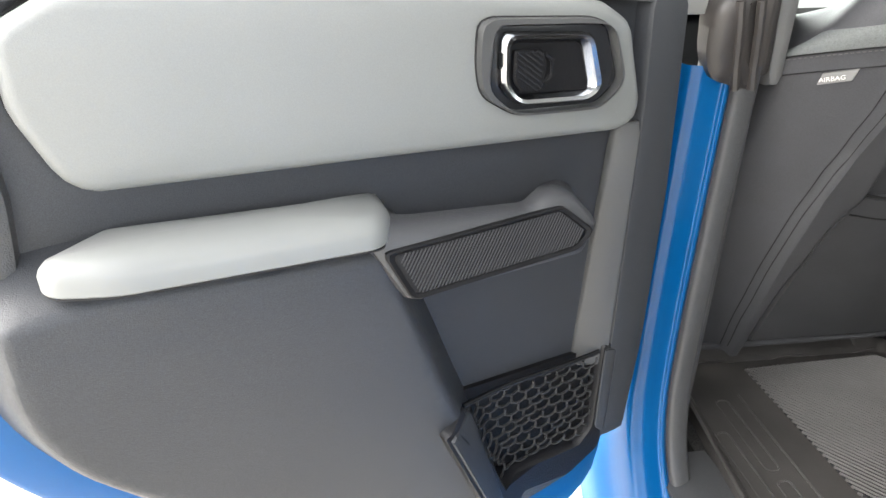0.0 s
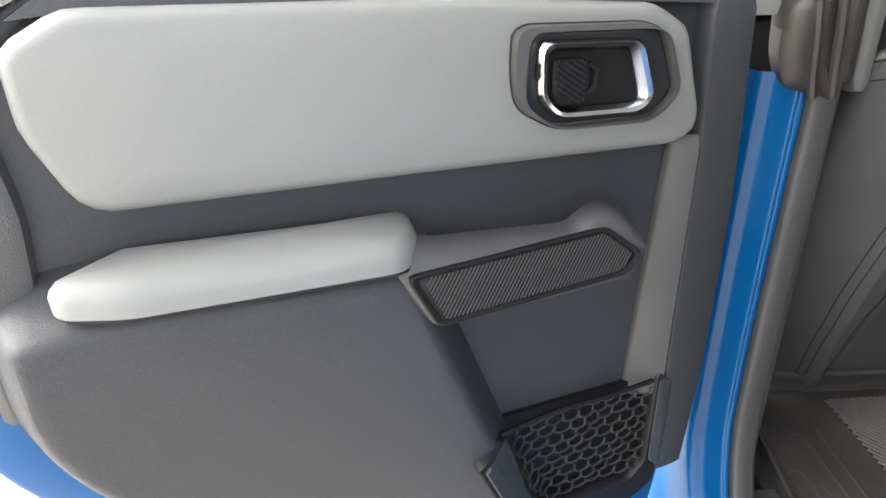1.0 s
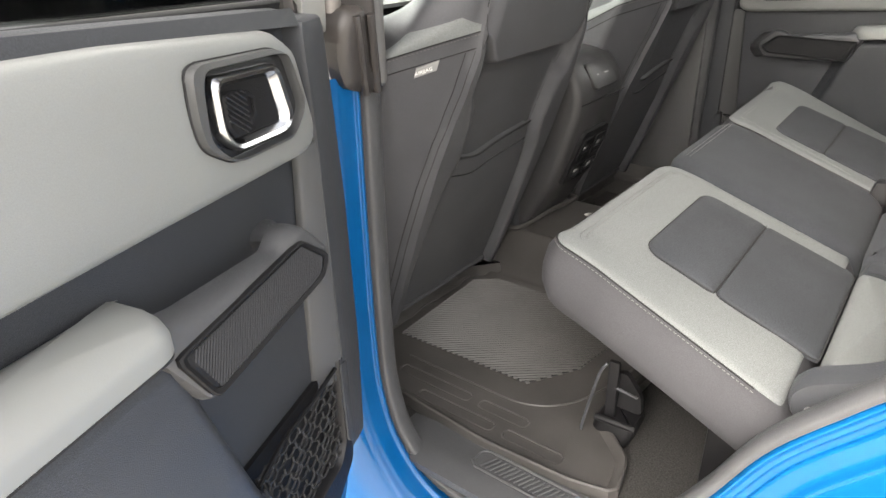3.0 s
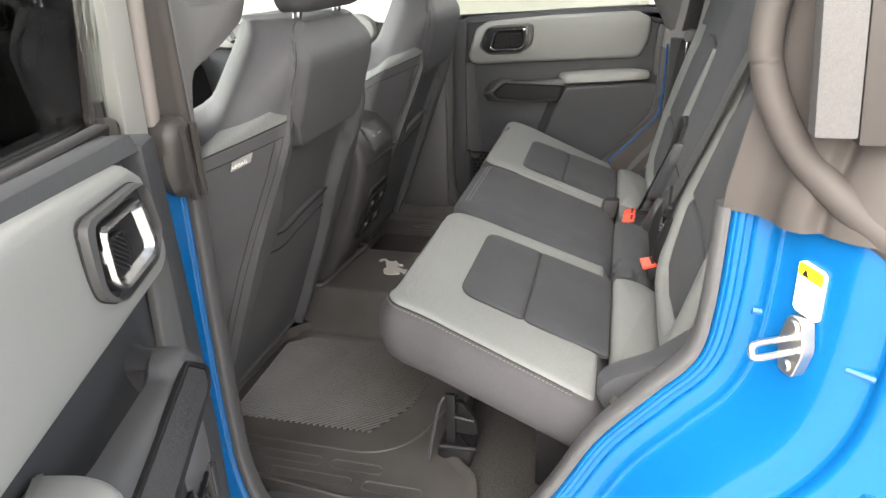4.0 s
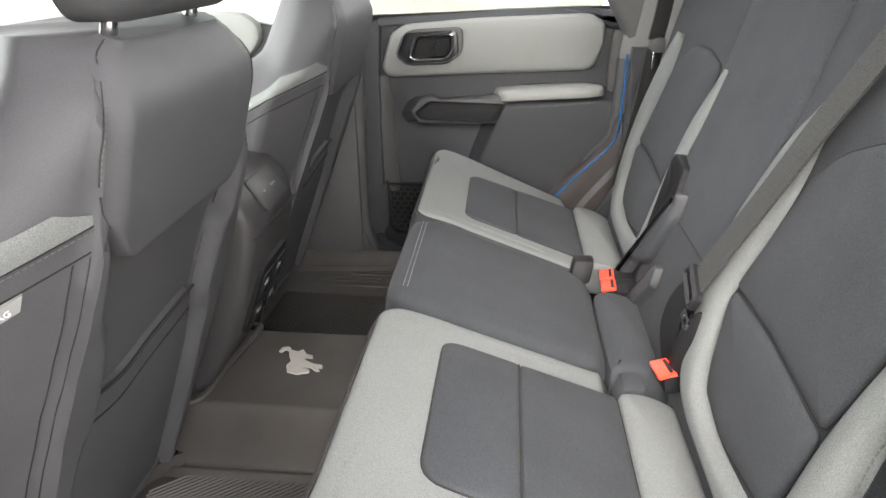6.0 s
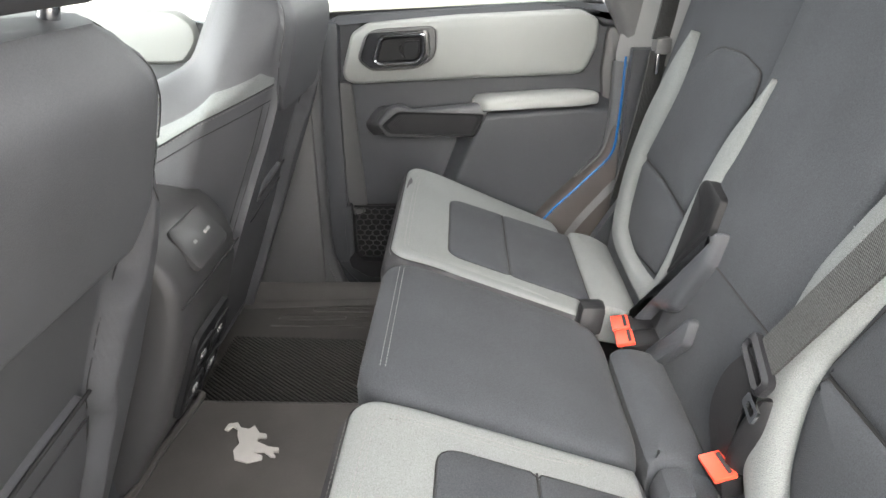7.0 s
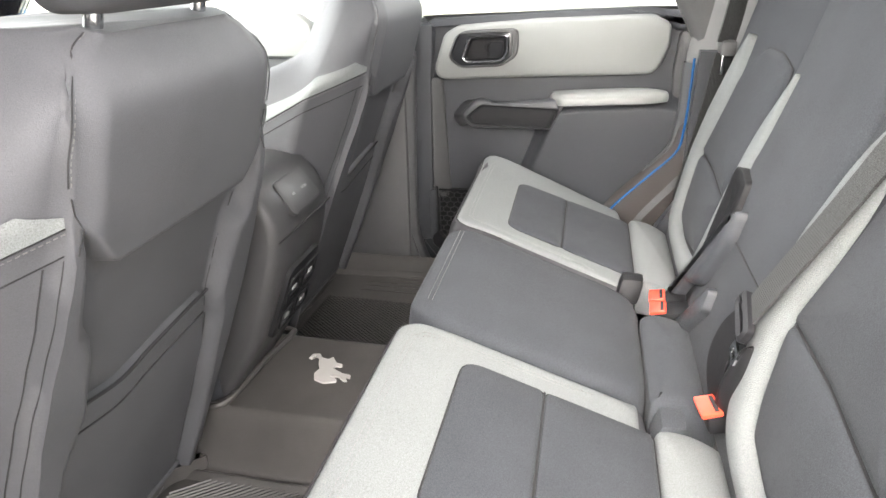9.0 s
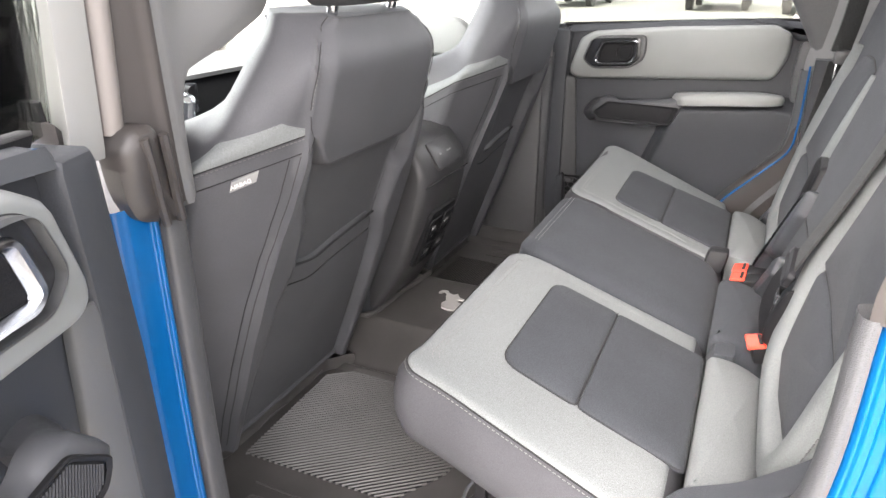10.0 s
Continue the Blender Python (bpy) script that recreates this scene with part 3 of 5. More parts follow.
for k in range(7):
    solid([(-0.017, 0.011 - k * 0.0050), (0.016 - 0.004 * (k % 3), 0.011 - k * 0.0050), (0.016 - 0.004 * (k % 3), 0.0092 - k * 0.0050), (-0.017, 0.0092 - k * 0.0050)], [(0, 0.004), (0, 0.0046)], st, 8, bm=bars)
part("print_bars", bars, PRINT, sticker)

# ---- windscreen, dashboard and front cabin ----
pane = tagged(part("window_1", sheet(lambda u, v: Vector((u, 1.38 - 0.55 * v, 0.98 + 0.62 * v)), span(-0.60, 0.60, 6), span(0, 1, 6), 0.004), GLASS), "clear car windscreen", "windscreen", kind="structure")
pane.visible_shadow = False
pane = tagged(part("window_2", sheet(lambda u, v: Vector((u, -1.30 + 0.05 * v, 1.07 + 0.53 * v)), span(-0.60, 0.60, 6), span(0, 1, 4), 0.004), GLASS), "rear window glass", "rear window", kind="structure")
pane.visible_shadow = False
dash = thing("dashboard", "dark plastic dashboard with a pale top", "dashboard")
part("dash_body", solid([(1.30, 0.55), (1.14, 0.60), (1.10, 0.80), (1.13, 0.965), (1.17, 0.985), (1.30, 0.99)], [(0.0, -0.64), (0.0, 0.63), (0.01, 0.64)], lambda a, b, h: Vector((h, a, b)), 60, 0.03), BLACK, dash)
part("dash_top", solid([(1.335, 0.985), (1.16, 0.982), (1.105, 0.975), (1.105, 0.988), (1.16, 1.0), (1.335, 1.005)], [(0.0, -0.64), (0.0, 0.64)], lambda a, b, h: Vector((h, a, b)), 40, 0.005), PILLAR, dash, "pale grey dashboard top")
part("glovebox_line", block((0.22, 1.095, 0.868), (0.50, 1.108, 0.874), 0.001), CHROME, dash)
for row, z in enumerate((0.955, 0.915)):
    part("control_panel", block((-0.16, 1.080, z - 0.018), (0.17, 1.12, z + 0.016), 0.006), GLOSS, dash)
    for x in (-0.12, 0.0, 0.13):
        part("knob", tube([(x, 1.085, z), (x, 1.060, z)], [0.016, 0.014], 16), CHROME if row else BLACK, dash)
part("centre_console", solid([(-0.11, 0.42), (0.11, 0.42), (0.12, 1.12), (-0.12, 1.12)], [(0.0, 0.45), (0.0, 0.76), (0.02, 0.78)], xy, 60, 0.04), TRIM, dash)
shifter = thing("gear_selector", "chrome trimmed gear selector on the console", "gear selector")
part("gaiter", tube([(0.0, 0.98, 0.77), (0.0, 0.97, 0.86)], [0.05, 0.03], 12), BLACK, shifter)
part("grip", tube(smooth_path([(0.0, 0.97, 0.85), (0.0, 0.96, 0.90), (0.0, 0.95, 0.955), (0.0, 0.94, 0.975)], 12), [0.014] * 4 + [0.022] * 6 + [0.02, 0.01], 12), CHROME, shifter)

# ---- rear doors ----
near_e, near_n = Vector((math.cos(radians(21.7)), math.sin(radians(21.7)), 0)), Vector((math.sin(radians(21.7)), -math.cos(radians(21.7)), 0))


def near_place(u, v, w):
    return near_e * (-0.70 - u) + near_n * (-0.539 + w) + Vector((0, 0, v + 0.008))


def far_place(u, v, w):
    return Vector((0.690 - w, 0.203 - u, v - 0.010))


TRIM_EDGE = [(-0.084, 1.10), (-0.094, 0.90), (-0.092, 0.70), (-0.076, 0.545), (-0.03, 0.490), (0.05, 0.475), (0.20, 0.475), (0.30, 0.52), (0.41, 0.64),
             (0.49, 0.733), (0.530, 0.78), (0.552, 0.83), (0.560, 0.90), (0.557, 1.00), (0.545, 1.09), (0.50, 1.120), (0.30, 1.124), (0.05, 1.110), (-0.04, 1.100)]
SHELL_EDGE = [(-0.082, 1.10), (-0.084, 0.60), (-0.068, 0.47), (-0.03, 0.43), (0.22, 0.43), (0.33, 0.50), (0.45, 0.635), (0.545, 0.735), (0.583, 0.80), (0.590, 0.90), (0.585, 1.11), (0.0, 1.11)]
PAD_EDGE = [(0.487, 1.104), (0.45, 1.123), (0.21, 1.113), (0.025, 1.098), (-0.010, 1.078), (-0.034, 1.003), (-0.030, 0.983), (-0.010, 0.975), (0.21, 0.986), (0.454, 0.997), (0.469, 1.008), (0.488, 1.056)]
BEZEL = [(0.160, 1.088), (0.150, 1.092), (0.043, 1.086), (0.020, 1.076), (0.001, 1.027), (0.029, 1.005), (0.121, 1.010), (0.157, 1.031), (0.162, 1.057)]
RECESS = [(0.147, 1.086), (0.026, 1.080), (0.006, 1.028), (0.029, 1.009), (0.124, 1.013), (0.151, 1.034)]
RING_OUT = [(0.142, 1.081), (0.048, 1.075), (0.031, 1.028), (0.044, 1.015), (0.124, 1.020), (0.141, 1.036)]
RING_IN = [(0.131, 1.072), (0.056, 1.067), (0.042, 1.024), (0.121, 1.028), (0.130, 1.039)]


def rear_door(place, name, label, ajar):
    door = thing(name, label, "car door")
    door["kind"] = "structure"
    shell_edge = SHELL_EDGE if ajar else [(0.15, 1.11), (0.15, 0.52), (0.30, 0.52), (0.45, 0.635), (0.545, 0.735), (0.583, 0.80), (0.590, 0.90), (0.585, 1.11)]
    part("door_shell", solid(shell_edge, [(0.0, -0.075), (0.0, -0.006), (0.006, -0.002), (0.03, -0.002)], place, 90, 0.02), BLUE, door, "blue painted door shell")
    part("trim_panel", solid(TRIM_EDGE, [(0.0, -0.03), (0.0, -0.004), (0.004, 0.0), (0.02, 0.001)], place, 110, 0.015), TRIM, door)
    # front upright rib and rear border
    part("front_border", solid([(-0.034, 1.10), (-0.086, 1.10), (-0.098, 0.90), (-0.097, 0.70), (-0.086, 0.56), (-0.040, 0.56), (-0.040, 0.70), (-0.040, 0.985)], [(0.0, -0.030), (0.001, 0.016), (0.004, 0.021), (0.008, 0.022)], place, 80, 0.006), TRIM, door)
    # The light this facet catches is put into its lighter grey.
    part("front_rib", solid([(-0.018, 0.978), (-0.043, 0.980), (-0.041, 0.68), (0.002, 0.68)], [(0.0, -0.006), (0.0, 0.0), (0.002, 0.002)], lambda u, v, w: place(u, v, w + 0.020 * max(0, min(1, (0.005 - u) / 0.046))), 48, 0.003), BEZEL_GREY, door)
    part("rear_border", solid([(0.556, 1.09), (0.558, 0.84), (0.525, 0.85), (0.508, 0.93), (0.500, 1.0), (0.506, 1.09)], [(0.0, -0.002), (0.003, 0.012), (0.010, 0.016)], place, 48, 0.01), TRIM_LIT, door)
    part("belt_ledge", solid([(-0.06, 1.092), (-0.05, 1.108), (0.02, 1.114), (0.25, 1.128), (0.45, 1.136), (0.53, 1.130), (0.545, 1.09), (0.50, 1.085), (0.455, 1.121), (0.02, 1.096)],
                             [(0.0, -0.022), (0.0, -0.006), (0.0015, 0.004), (0.005, 0.012), (0.010, 0.017), (0.016, 0.020)], lambda u, v, w: place(u, v, w - 0.5 * max(0, v - 1.094)), 80, 0.008), TRIM, door)
    # soft upper pad
    part("upper_pad", solid(PAD_EDGE, [(0.0, -0.002), (0.0, 0.016), (0.0015, 0.022), (0.005, 0.0265), (0.010, 0.0285)], place, 110, 0.009,
                            domes=[(0.3, 0.030), (0.7, 0.031), (1, 0.031)]), PAD, door, "light grey textured soft pad")
    # The pad's edge shadow, drawn as a dark loop.
    seam_shade_loop(PAD_EDGE, 0.009, place, 0.003, door, 0.0022, 140)
    # inner handle
    seam_shade_loop(BEZEL, 0.012, place, 0.0315, door, 0.0012, 80)
    handle = part("handle_bezel", ring_solid(BEZEL, RECESS, [(0, 0.02), (0.0, 0.034), (0.10, 0.0385), (0.8, 0.0395), (0.95, 0.038), (1, 0.031), (1, 0.0)], place, 72, 0.012, 0.010), BEZEL_GREY, door, "grey plastic handle surround")
    part("cup", solid(RECESS, [(0.0, 0.0295), (0.001, 0.031), (0.003, 0.0315)], place, 60, 0.01), GLOSS, handle)
    part("chrome_ring", ring_solid(RING_OUT, RING_IN, [(0, 0.030), (0, 0.039), (0.25, 0.0425), (0.6, 0.041), (1, 0.0325)], place, 72, 0.010, 0.008), CHROME, handle, "satin chrome handle ring")
    part("well", solid(RING_IN, [(0.0, 0.0325), (0.001, 0.0335)], place, 48, 0.008), BLACK, handle)
    part("lever", solid([(0.128, 1.066), (0.098, 1.064), (0.094, 1.050), (0.098, 1.030), (0.118, 1.029), (0.128, 1.040)],
                        [(0.0, 0.033), (0.0, 0.037), (0.002, 0.039)], place, 40, 0.004), BLACK, handle, "ribbed black release lever")
    ribs = bmesh.new()
    for k in range(12):
        a = 1.030 + k * 0.0046
        lo, hi = Vector((0.100, a - 0.002)), Vector((0.127, a + 0.016))
        lo, hi = (lo if lo.y > 1.031 else Vector((0.100 + (1.031 - lo.y) * 1.5, 1.031))), (hi if hi.y < 1.064 else Vector((0.127 - (hi.y - 1.064) * 1.5, 1.064)))
        if hi.x - lo.x > 0.004:
            tube([place(lo.x, lo.y, 0.0391), place(hi.x, hi.y, 0.0391)], 0.0009, 5, ribs)
    part("lever_ribs", ribs, GLOSS, handle)
    part("lever_hook", tube([place(0.096, 1.060, 0.037), place(0.089, 1.055, 0.038), place(0.090, 1.042, 0.038), place(0.096, 1.036, 0.037)], 0.0022, 6), BLACK, handle)
    # lower bulge under the armrest
    bulge = [(0.238, 0.944), (0.480, 0.962), (0.553, 0.950), (0.556, 0.84), (0.530, 0.775), (0.41, 0.632), (0.30, 0.515), (0.20, 0.478), (0.085, 0.485), (0.105, 0.60), (0.148, 0.705), (0.201, 0.848)]
    bends = [0.01, 0.05, 0.06, 0.06, 0.06, 0.06, 0.06, 0.06, 0.05, 0.06, 0.06, 0.06]

    def bulged(u, v, w):
        f = 1.52 if v > 0.885 else 1.52 - 0.62 * min(1, (0.885 - v) / 0.38)
        return place(u, v, w * f if w > 0 else w)

    part("lower_panel", sheet_over(bulge, [(0.0, -0.002), (0.020, 0.026), (0.026, 0.0325), (0.030, 0.0352), (0.035, 0.0365)], bulged, bends), TRIM, door, "dark grained plastic door panel", angle=30)
    # armrest slab: plan in (u, w), height along v
    arm = [(0.236, 0.0), (0.243, 0.042), (0.262, 0.068), (0.452, 0.072), (0.490, 0.060), (0.498, 0.044), (0.455, 0.0)]
    slope = lambda u, w, h: place(u, h + 0.065 * (u - 0.25), w - 0.002)
    part("armrest", solid(arm, [(0.002, 0.928), (0.0, 0.930), (0.0, 0.9405), (0.002, 0.9455), (0.006, 0.950), (0.012, 0.953)], slope, 110, [0.004, 0.012, 0.014, 0.012, 0.010, 0.010, 0.004], domes=[(0.2, 0.955), (0.5, 0.957), (1, 0.958)]), VINYL, door, "smooth light grey padded armrest")
    part("armrest_gap", solid(arm, [(0.0012, 0.9268), (0.0012, 0.9285)], slope, 80, 0.010), SEAM, door)
    # pull handle
    pull = part("pull_handle", solid([(0.268, 0.922), (0.250, 0.938), (0.222, 0.932), (0.105, 0.921), (0.090, 0.930), (0.072, 0.932), (0.056, 0.926), (0.030, 0.896), (0.052, 0.868), (0.238, 0.868)],
                                     [(0.006, 0.020), (0.0, 0.026), (0.0, 0.040), (0.003, 0.048), (0.008, 0.051)],
                                     lambda u, v, w: place(u + 0.10 * (w - 0.05) + 0.006, v + 0.006, w + 0.012 + 0.22 * (0.90 - v)), 90, 0.006), HANDLE, door, "dark plastic pull handle")
    part("grip_insert", solid([(0.249, 0.914), (0.078, 0.918), (0.048, 0.893), (0.062, 0.882), (0.232, 0.877)], [(0.0, 0.050), (0.0, 0.0525), (0.0015, 0.0535)],
                              lambda u, v, w: place(u + 0.10 * (w - 0.05) + 0.006, v + 0.006, w + 0.012 + 0.22 * (0.90 - v)), 70, 0.006), BLACK, pull, "diagonally ribbed black grip")
    grip = [(0.249, 0.914), (0.078, 0.918), (0.048, 0.893), (0.062, 0.882), (0.232, 0.877)]
    on_grip = lambda u, v, w: place(u + 0.10 * (w - 0.05) + 0.006, v + 0.006, w + 0.012 + 0.22 * (0.90 - v))
    part("grip_rim", ring_solid([(0.257, 0.9175), (0.076, 0.922), (0.041, 0.893), (0.060, 0.878), (0.236, 0.873)], grip, [(0, 0.050), (0, 0.0545), (0.3, 0.0555), (1, 0.0535)], on_grip, 80, 0.007, 0.006), BLACK, pull)
    ribs, inner = bmesh.new(), [Vector(p) for p in grip]
    mid_grip = sum(inner, Vector((0, 0))) / len(inner)
    inner = [p.lerp(mid_grip, 0.04) for p in inner]
    for k in range(70):
        a, b = Vector((0.020 + k * 0.0036 + 0.028, 0.870)), Vector((0.020 + k * 0.0036 - 0.012, 0.925))
        t0, t1 = 0.0, 1.0
        for p, q in zip(inner, inner[1:] + inner[:1]):
            n = Vector((-(q - p).y, (q - p).x))
            if n.dot(mid_grip - p) < 0:
                n = -n
            da, db = n.dot(a - p), n.dot(b - p)
            if da < 0 and db < 0:
                t0, t1 = 1.0, 0.0
            elif da < 0:
                t0 = max(t0, da / (da - db))
            elif db < 0:
                t1 = min(t1, da / (da - db))
        if t1 - t0 > 0.08:
            tube([on_grip(*a.lerp(b, t), 0.0536) for t in (t0, t1)], 0.0010, 4, ribs)
    part("grip_ribs", ribs, POCKET, pull)
    part("handle_post", solid([(0.098, 0.930), (0.075, 0.936), (0.058, 0.928), (0.036, 0.897), (0.052, 0.876), (0.075, 0.885)], [(-0.006, -0.002), (0.0, 0.010), (0.001, 0.05)], lambda u, v, w: place(u - 0.55 * (0.05 - w), v - 0.25 * (0.05 - w), w), 40, 0.008), HANDLE, pull)
    part("handle_root", solid([(0.275, 0.925), (0.248, 0.937), (0.225, 0.928), (0.222, 0.872), (0.25, 0.866)], [(-0.004, -0.002), (0.0, 0.010), (0.001, 0.03)], place, 40, 0.008), HANDLE, pull)
    # net pocket
    raised = lambda u, v, w: place(u, v, w + 0.034 * max(0.0, min(1.0, (u - 0.085 - 0.45 * (v - 0.56)) / 0.045)) * (1 if w > 0.005 else 0))
    pocket = part("pocket_frame", solid([(-0.058, 0.708), (-0.030, 0.712), (-0.027, 0.585), (-0.010, 0.566), (0.11, 0.566), (0.166, 0.706), (0.172, 0.712), (0.205, 0.697), (0.14, 0.545), (0.10, 0.525), (0.0, 0.518), (-0.045, 0.545), (-0.058, 0.60)],
                                        [(0.0, -0.002), (0.001, 0.018), (0.003, 0.021)], raised, 160, 0.004), POCKET, door, "black plastic pocket frame")
    part("pocket_inlay", solid([(0.158, 0.700), (0.196, 0.693), (0.138, 0.556), (0.116, 0.552)], [(0.0, 0.020), (0.001, 0.0225), (0.002, 0.023)], raised, 40, 0.004), TRIM, pocket)
    part("pocket_inlay", solid([(-0.053, 0.700), (-0.034, 0.704), (-0.033, 0.585), (-0.050, 0.570)], [(0.0, 0.020), (0.001, 0.0225), (0.002, 0.023)], raised, 40, 0.004), TRIM, pocket)
    part("pocket_back", solid([(0.166, 0.706), (-0.030, 0.70), (-0.027, 0.57), (0.11, 0.566)], [(0.0, -0.002), (0.001, 0.006)], place, 30), BLACK, pocket)
    net = bmesh.new()
    px_, pz, rows = 0.0185, 0.0130, 11

    def cell(a, b):
        u = -0.027 + a
        return Vector((u, 0.570 + b))

    def inside(p):
        return -0.0275 < p.x < 0.112 + (p.y - 0.566) * 0.40 and 0.568 < p.y < 0.703

    for j in range(-1, rows + 1):
        for i in range(-1, 14):
            cx, cy = i * px_ + (j % 2) * px_ / 2, j * pz
            pts = [cell(cx + px_ / 2 * a, cy + pz * b) for a, b in ((-1, -0.33), (0, -0.62), (1, -0.33), (1, 0.33))]
            for a, b in zip(pts, pts[1:]):
                if inside(a) and inside(b):
                    sag = 0.002 * math.sin(i * 1.3 + j)
                    tube([raised(a.x, a.y, 0.014 + sag), raised((a.x + b.x) / 2, (a.y + b.y) / 2 - 0.0006, 0.0145 + sag), raised(b.x, b.y, 0.014 + sag)], 0.0015, 5, net)
    part("net", net, NETCORD, pocket, "black elastic honeycomb net")
    part("net_cord", tube(smooth_path([raised(0.166, 0.706, 0.018), raised(0.10, 0.7035, 0.020), raised(0.03, 0.702, 0.020), raised(-0.028, 0.701, 0.018)], 20), 0.0028, 6), BLACK, pocket)
    # window frame, belt seal and glass
    part("belt_seal", solid([(-0.07, 1.098), (0.51, 1.122), (0.51, 1.138), (-0.07, 1.114)], [(0.0, -0.027), (0.0, -0.016), (0.003, -0.012)], place, 40, 0.003), BLACK, door)
    glass_edge = [(-0.118, 1.10), (0.47, 1.10), (0.505, 1.22), (0.50, 1.52), (0.43, 1.585), (-0.08, 1.60), (-0.110, 1.55)]
    lean = lambda u, v, w: place(u, v, w + 0.09 * max(0, v - 1.12))
    pane = part("window_pane", solid(glass_edge, [(0.0, -0.032), (0.0, -0.028)], lean, 60, 0.02), PRIVACY, door, "dark tinted frameless door glass")
    pane.visible_shadow = False
    if not ajar:
        part("painted_edge", tube(smooth_path([place(u, v, 0.056) for u, v in ((0.560, 1.12), (0.568, 1.00), (0.570, 0.88), (0.560, 0.815), (0.525, 0.765), (0.45, 0.68), (0.40, 0.62))], 40), 0.006, 8), BLUE, door)
    if ajar:
        # hinge side: seal, check strap and wiring boot
        part("edge_seal", tube(smooth_path([place(-0.100, 1.13, -0.03), place(-0.112, 1.0, -0.03), place(-0.114, 0.8, -0.03), place(-0.110, 0.62, -0.03), place(-0.085, 0.48, -0.03)], 30), 0.004, 8), BLACK, door)
        part("corner_rubber", solid([(-0.096, 1.118), (-0.116, 1.100), (-0.117, 1.000), (-0.110, 0.990), (-0.100, 1.030)], [(0, -0.05), (0, -0.024), (0.003, -0.018)], place, 40, 0.006), CAP, door)
        strap = part("check_strap", tube(smooth_path([place(u, v, -0.028) for u, v in ((-0.104, 1.09), (-0.112, 1.04), (-0.119, 0.984), (-0.117, 0.916), (-0.121, 0.816))], 24), 0.0045, 8), BLACK, door, "black rubber door strap")
        part("strap_bracket", block((-0.134, 0.812, -0.040), (-0.122, 0.884, -0.032), 0.003, place), BLACK, strap)
    return door


near_door = rear_door(near_place, "door_1", "open blue rear car door with grey padded inner panel", True)
far_door = rear_door(far_place, "door_2", "closed rear car door with grey padded inner panel", False)

# ---- rear seats ----
def cushion_top(x, y):
    """Height of the bench's seat surface."""
    z = 0.787 + 0.36 * y if y < 0 else 0.787 + 0.40 * y - 1.3 * y * y
    if y < -0.225:
        z += 1.9 * (-0.225 - y) * (y + 0.31) * 3.0
    if y > -0.30:
        z += 0.09 * (y + 0.05) * ease((abs(x) - 0.485) / 0.09)
    return z


def cush(x, y, h):
    return Vector((x, y, cushion_top(x, y) + h))


def back(x, s, h):
    """Point on the rear backrest: s up its slope from the seat joint, h out of it."""
    return Vector((x, -0.305 - s * 0.243 + h * 0.97, 0.705 + s * 0.97 + h * 0.243))


PILLOW = [(0.0, -0.004), (0.0008, 0.0005), (0.0025, 0.0028), (0.0055, 0.0042)]


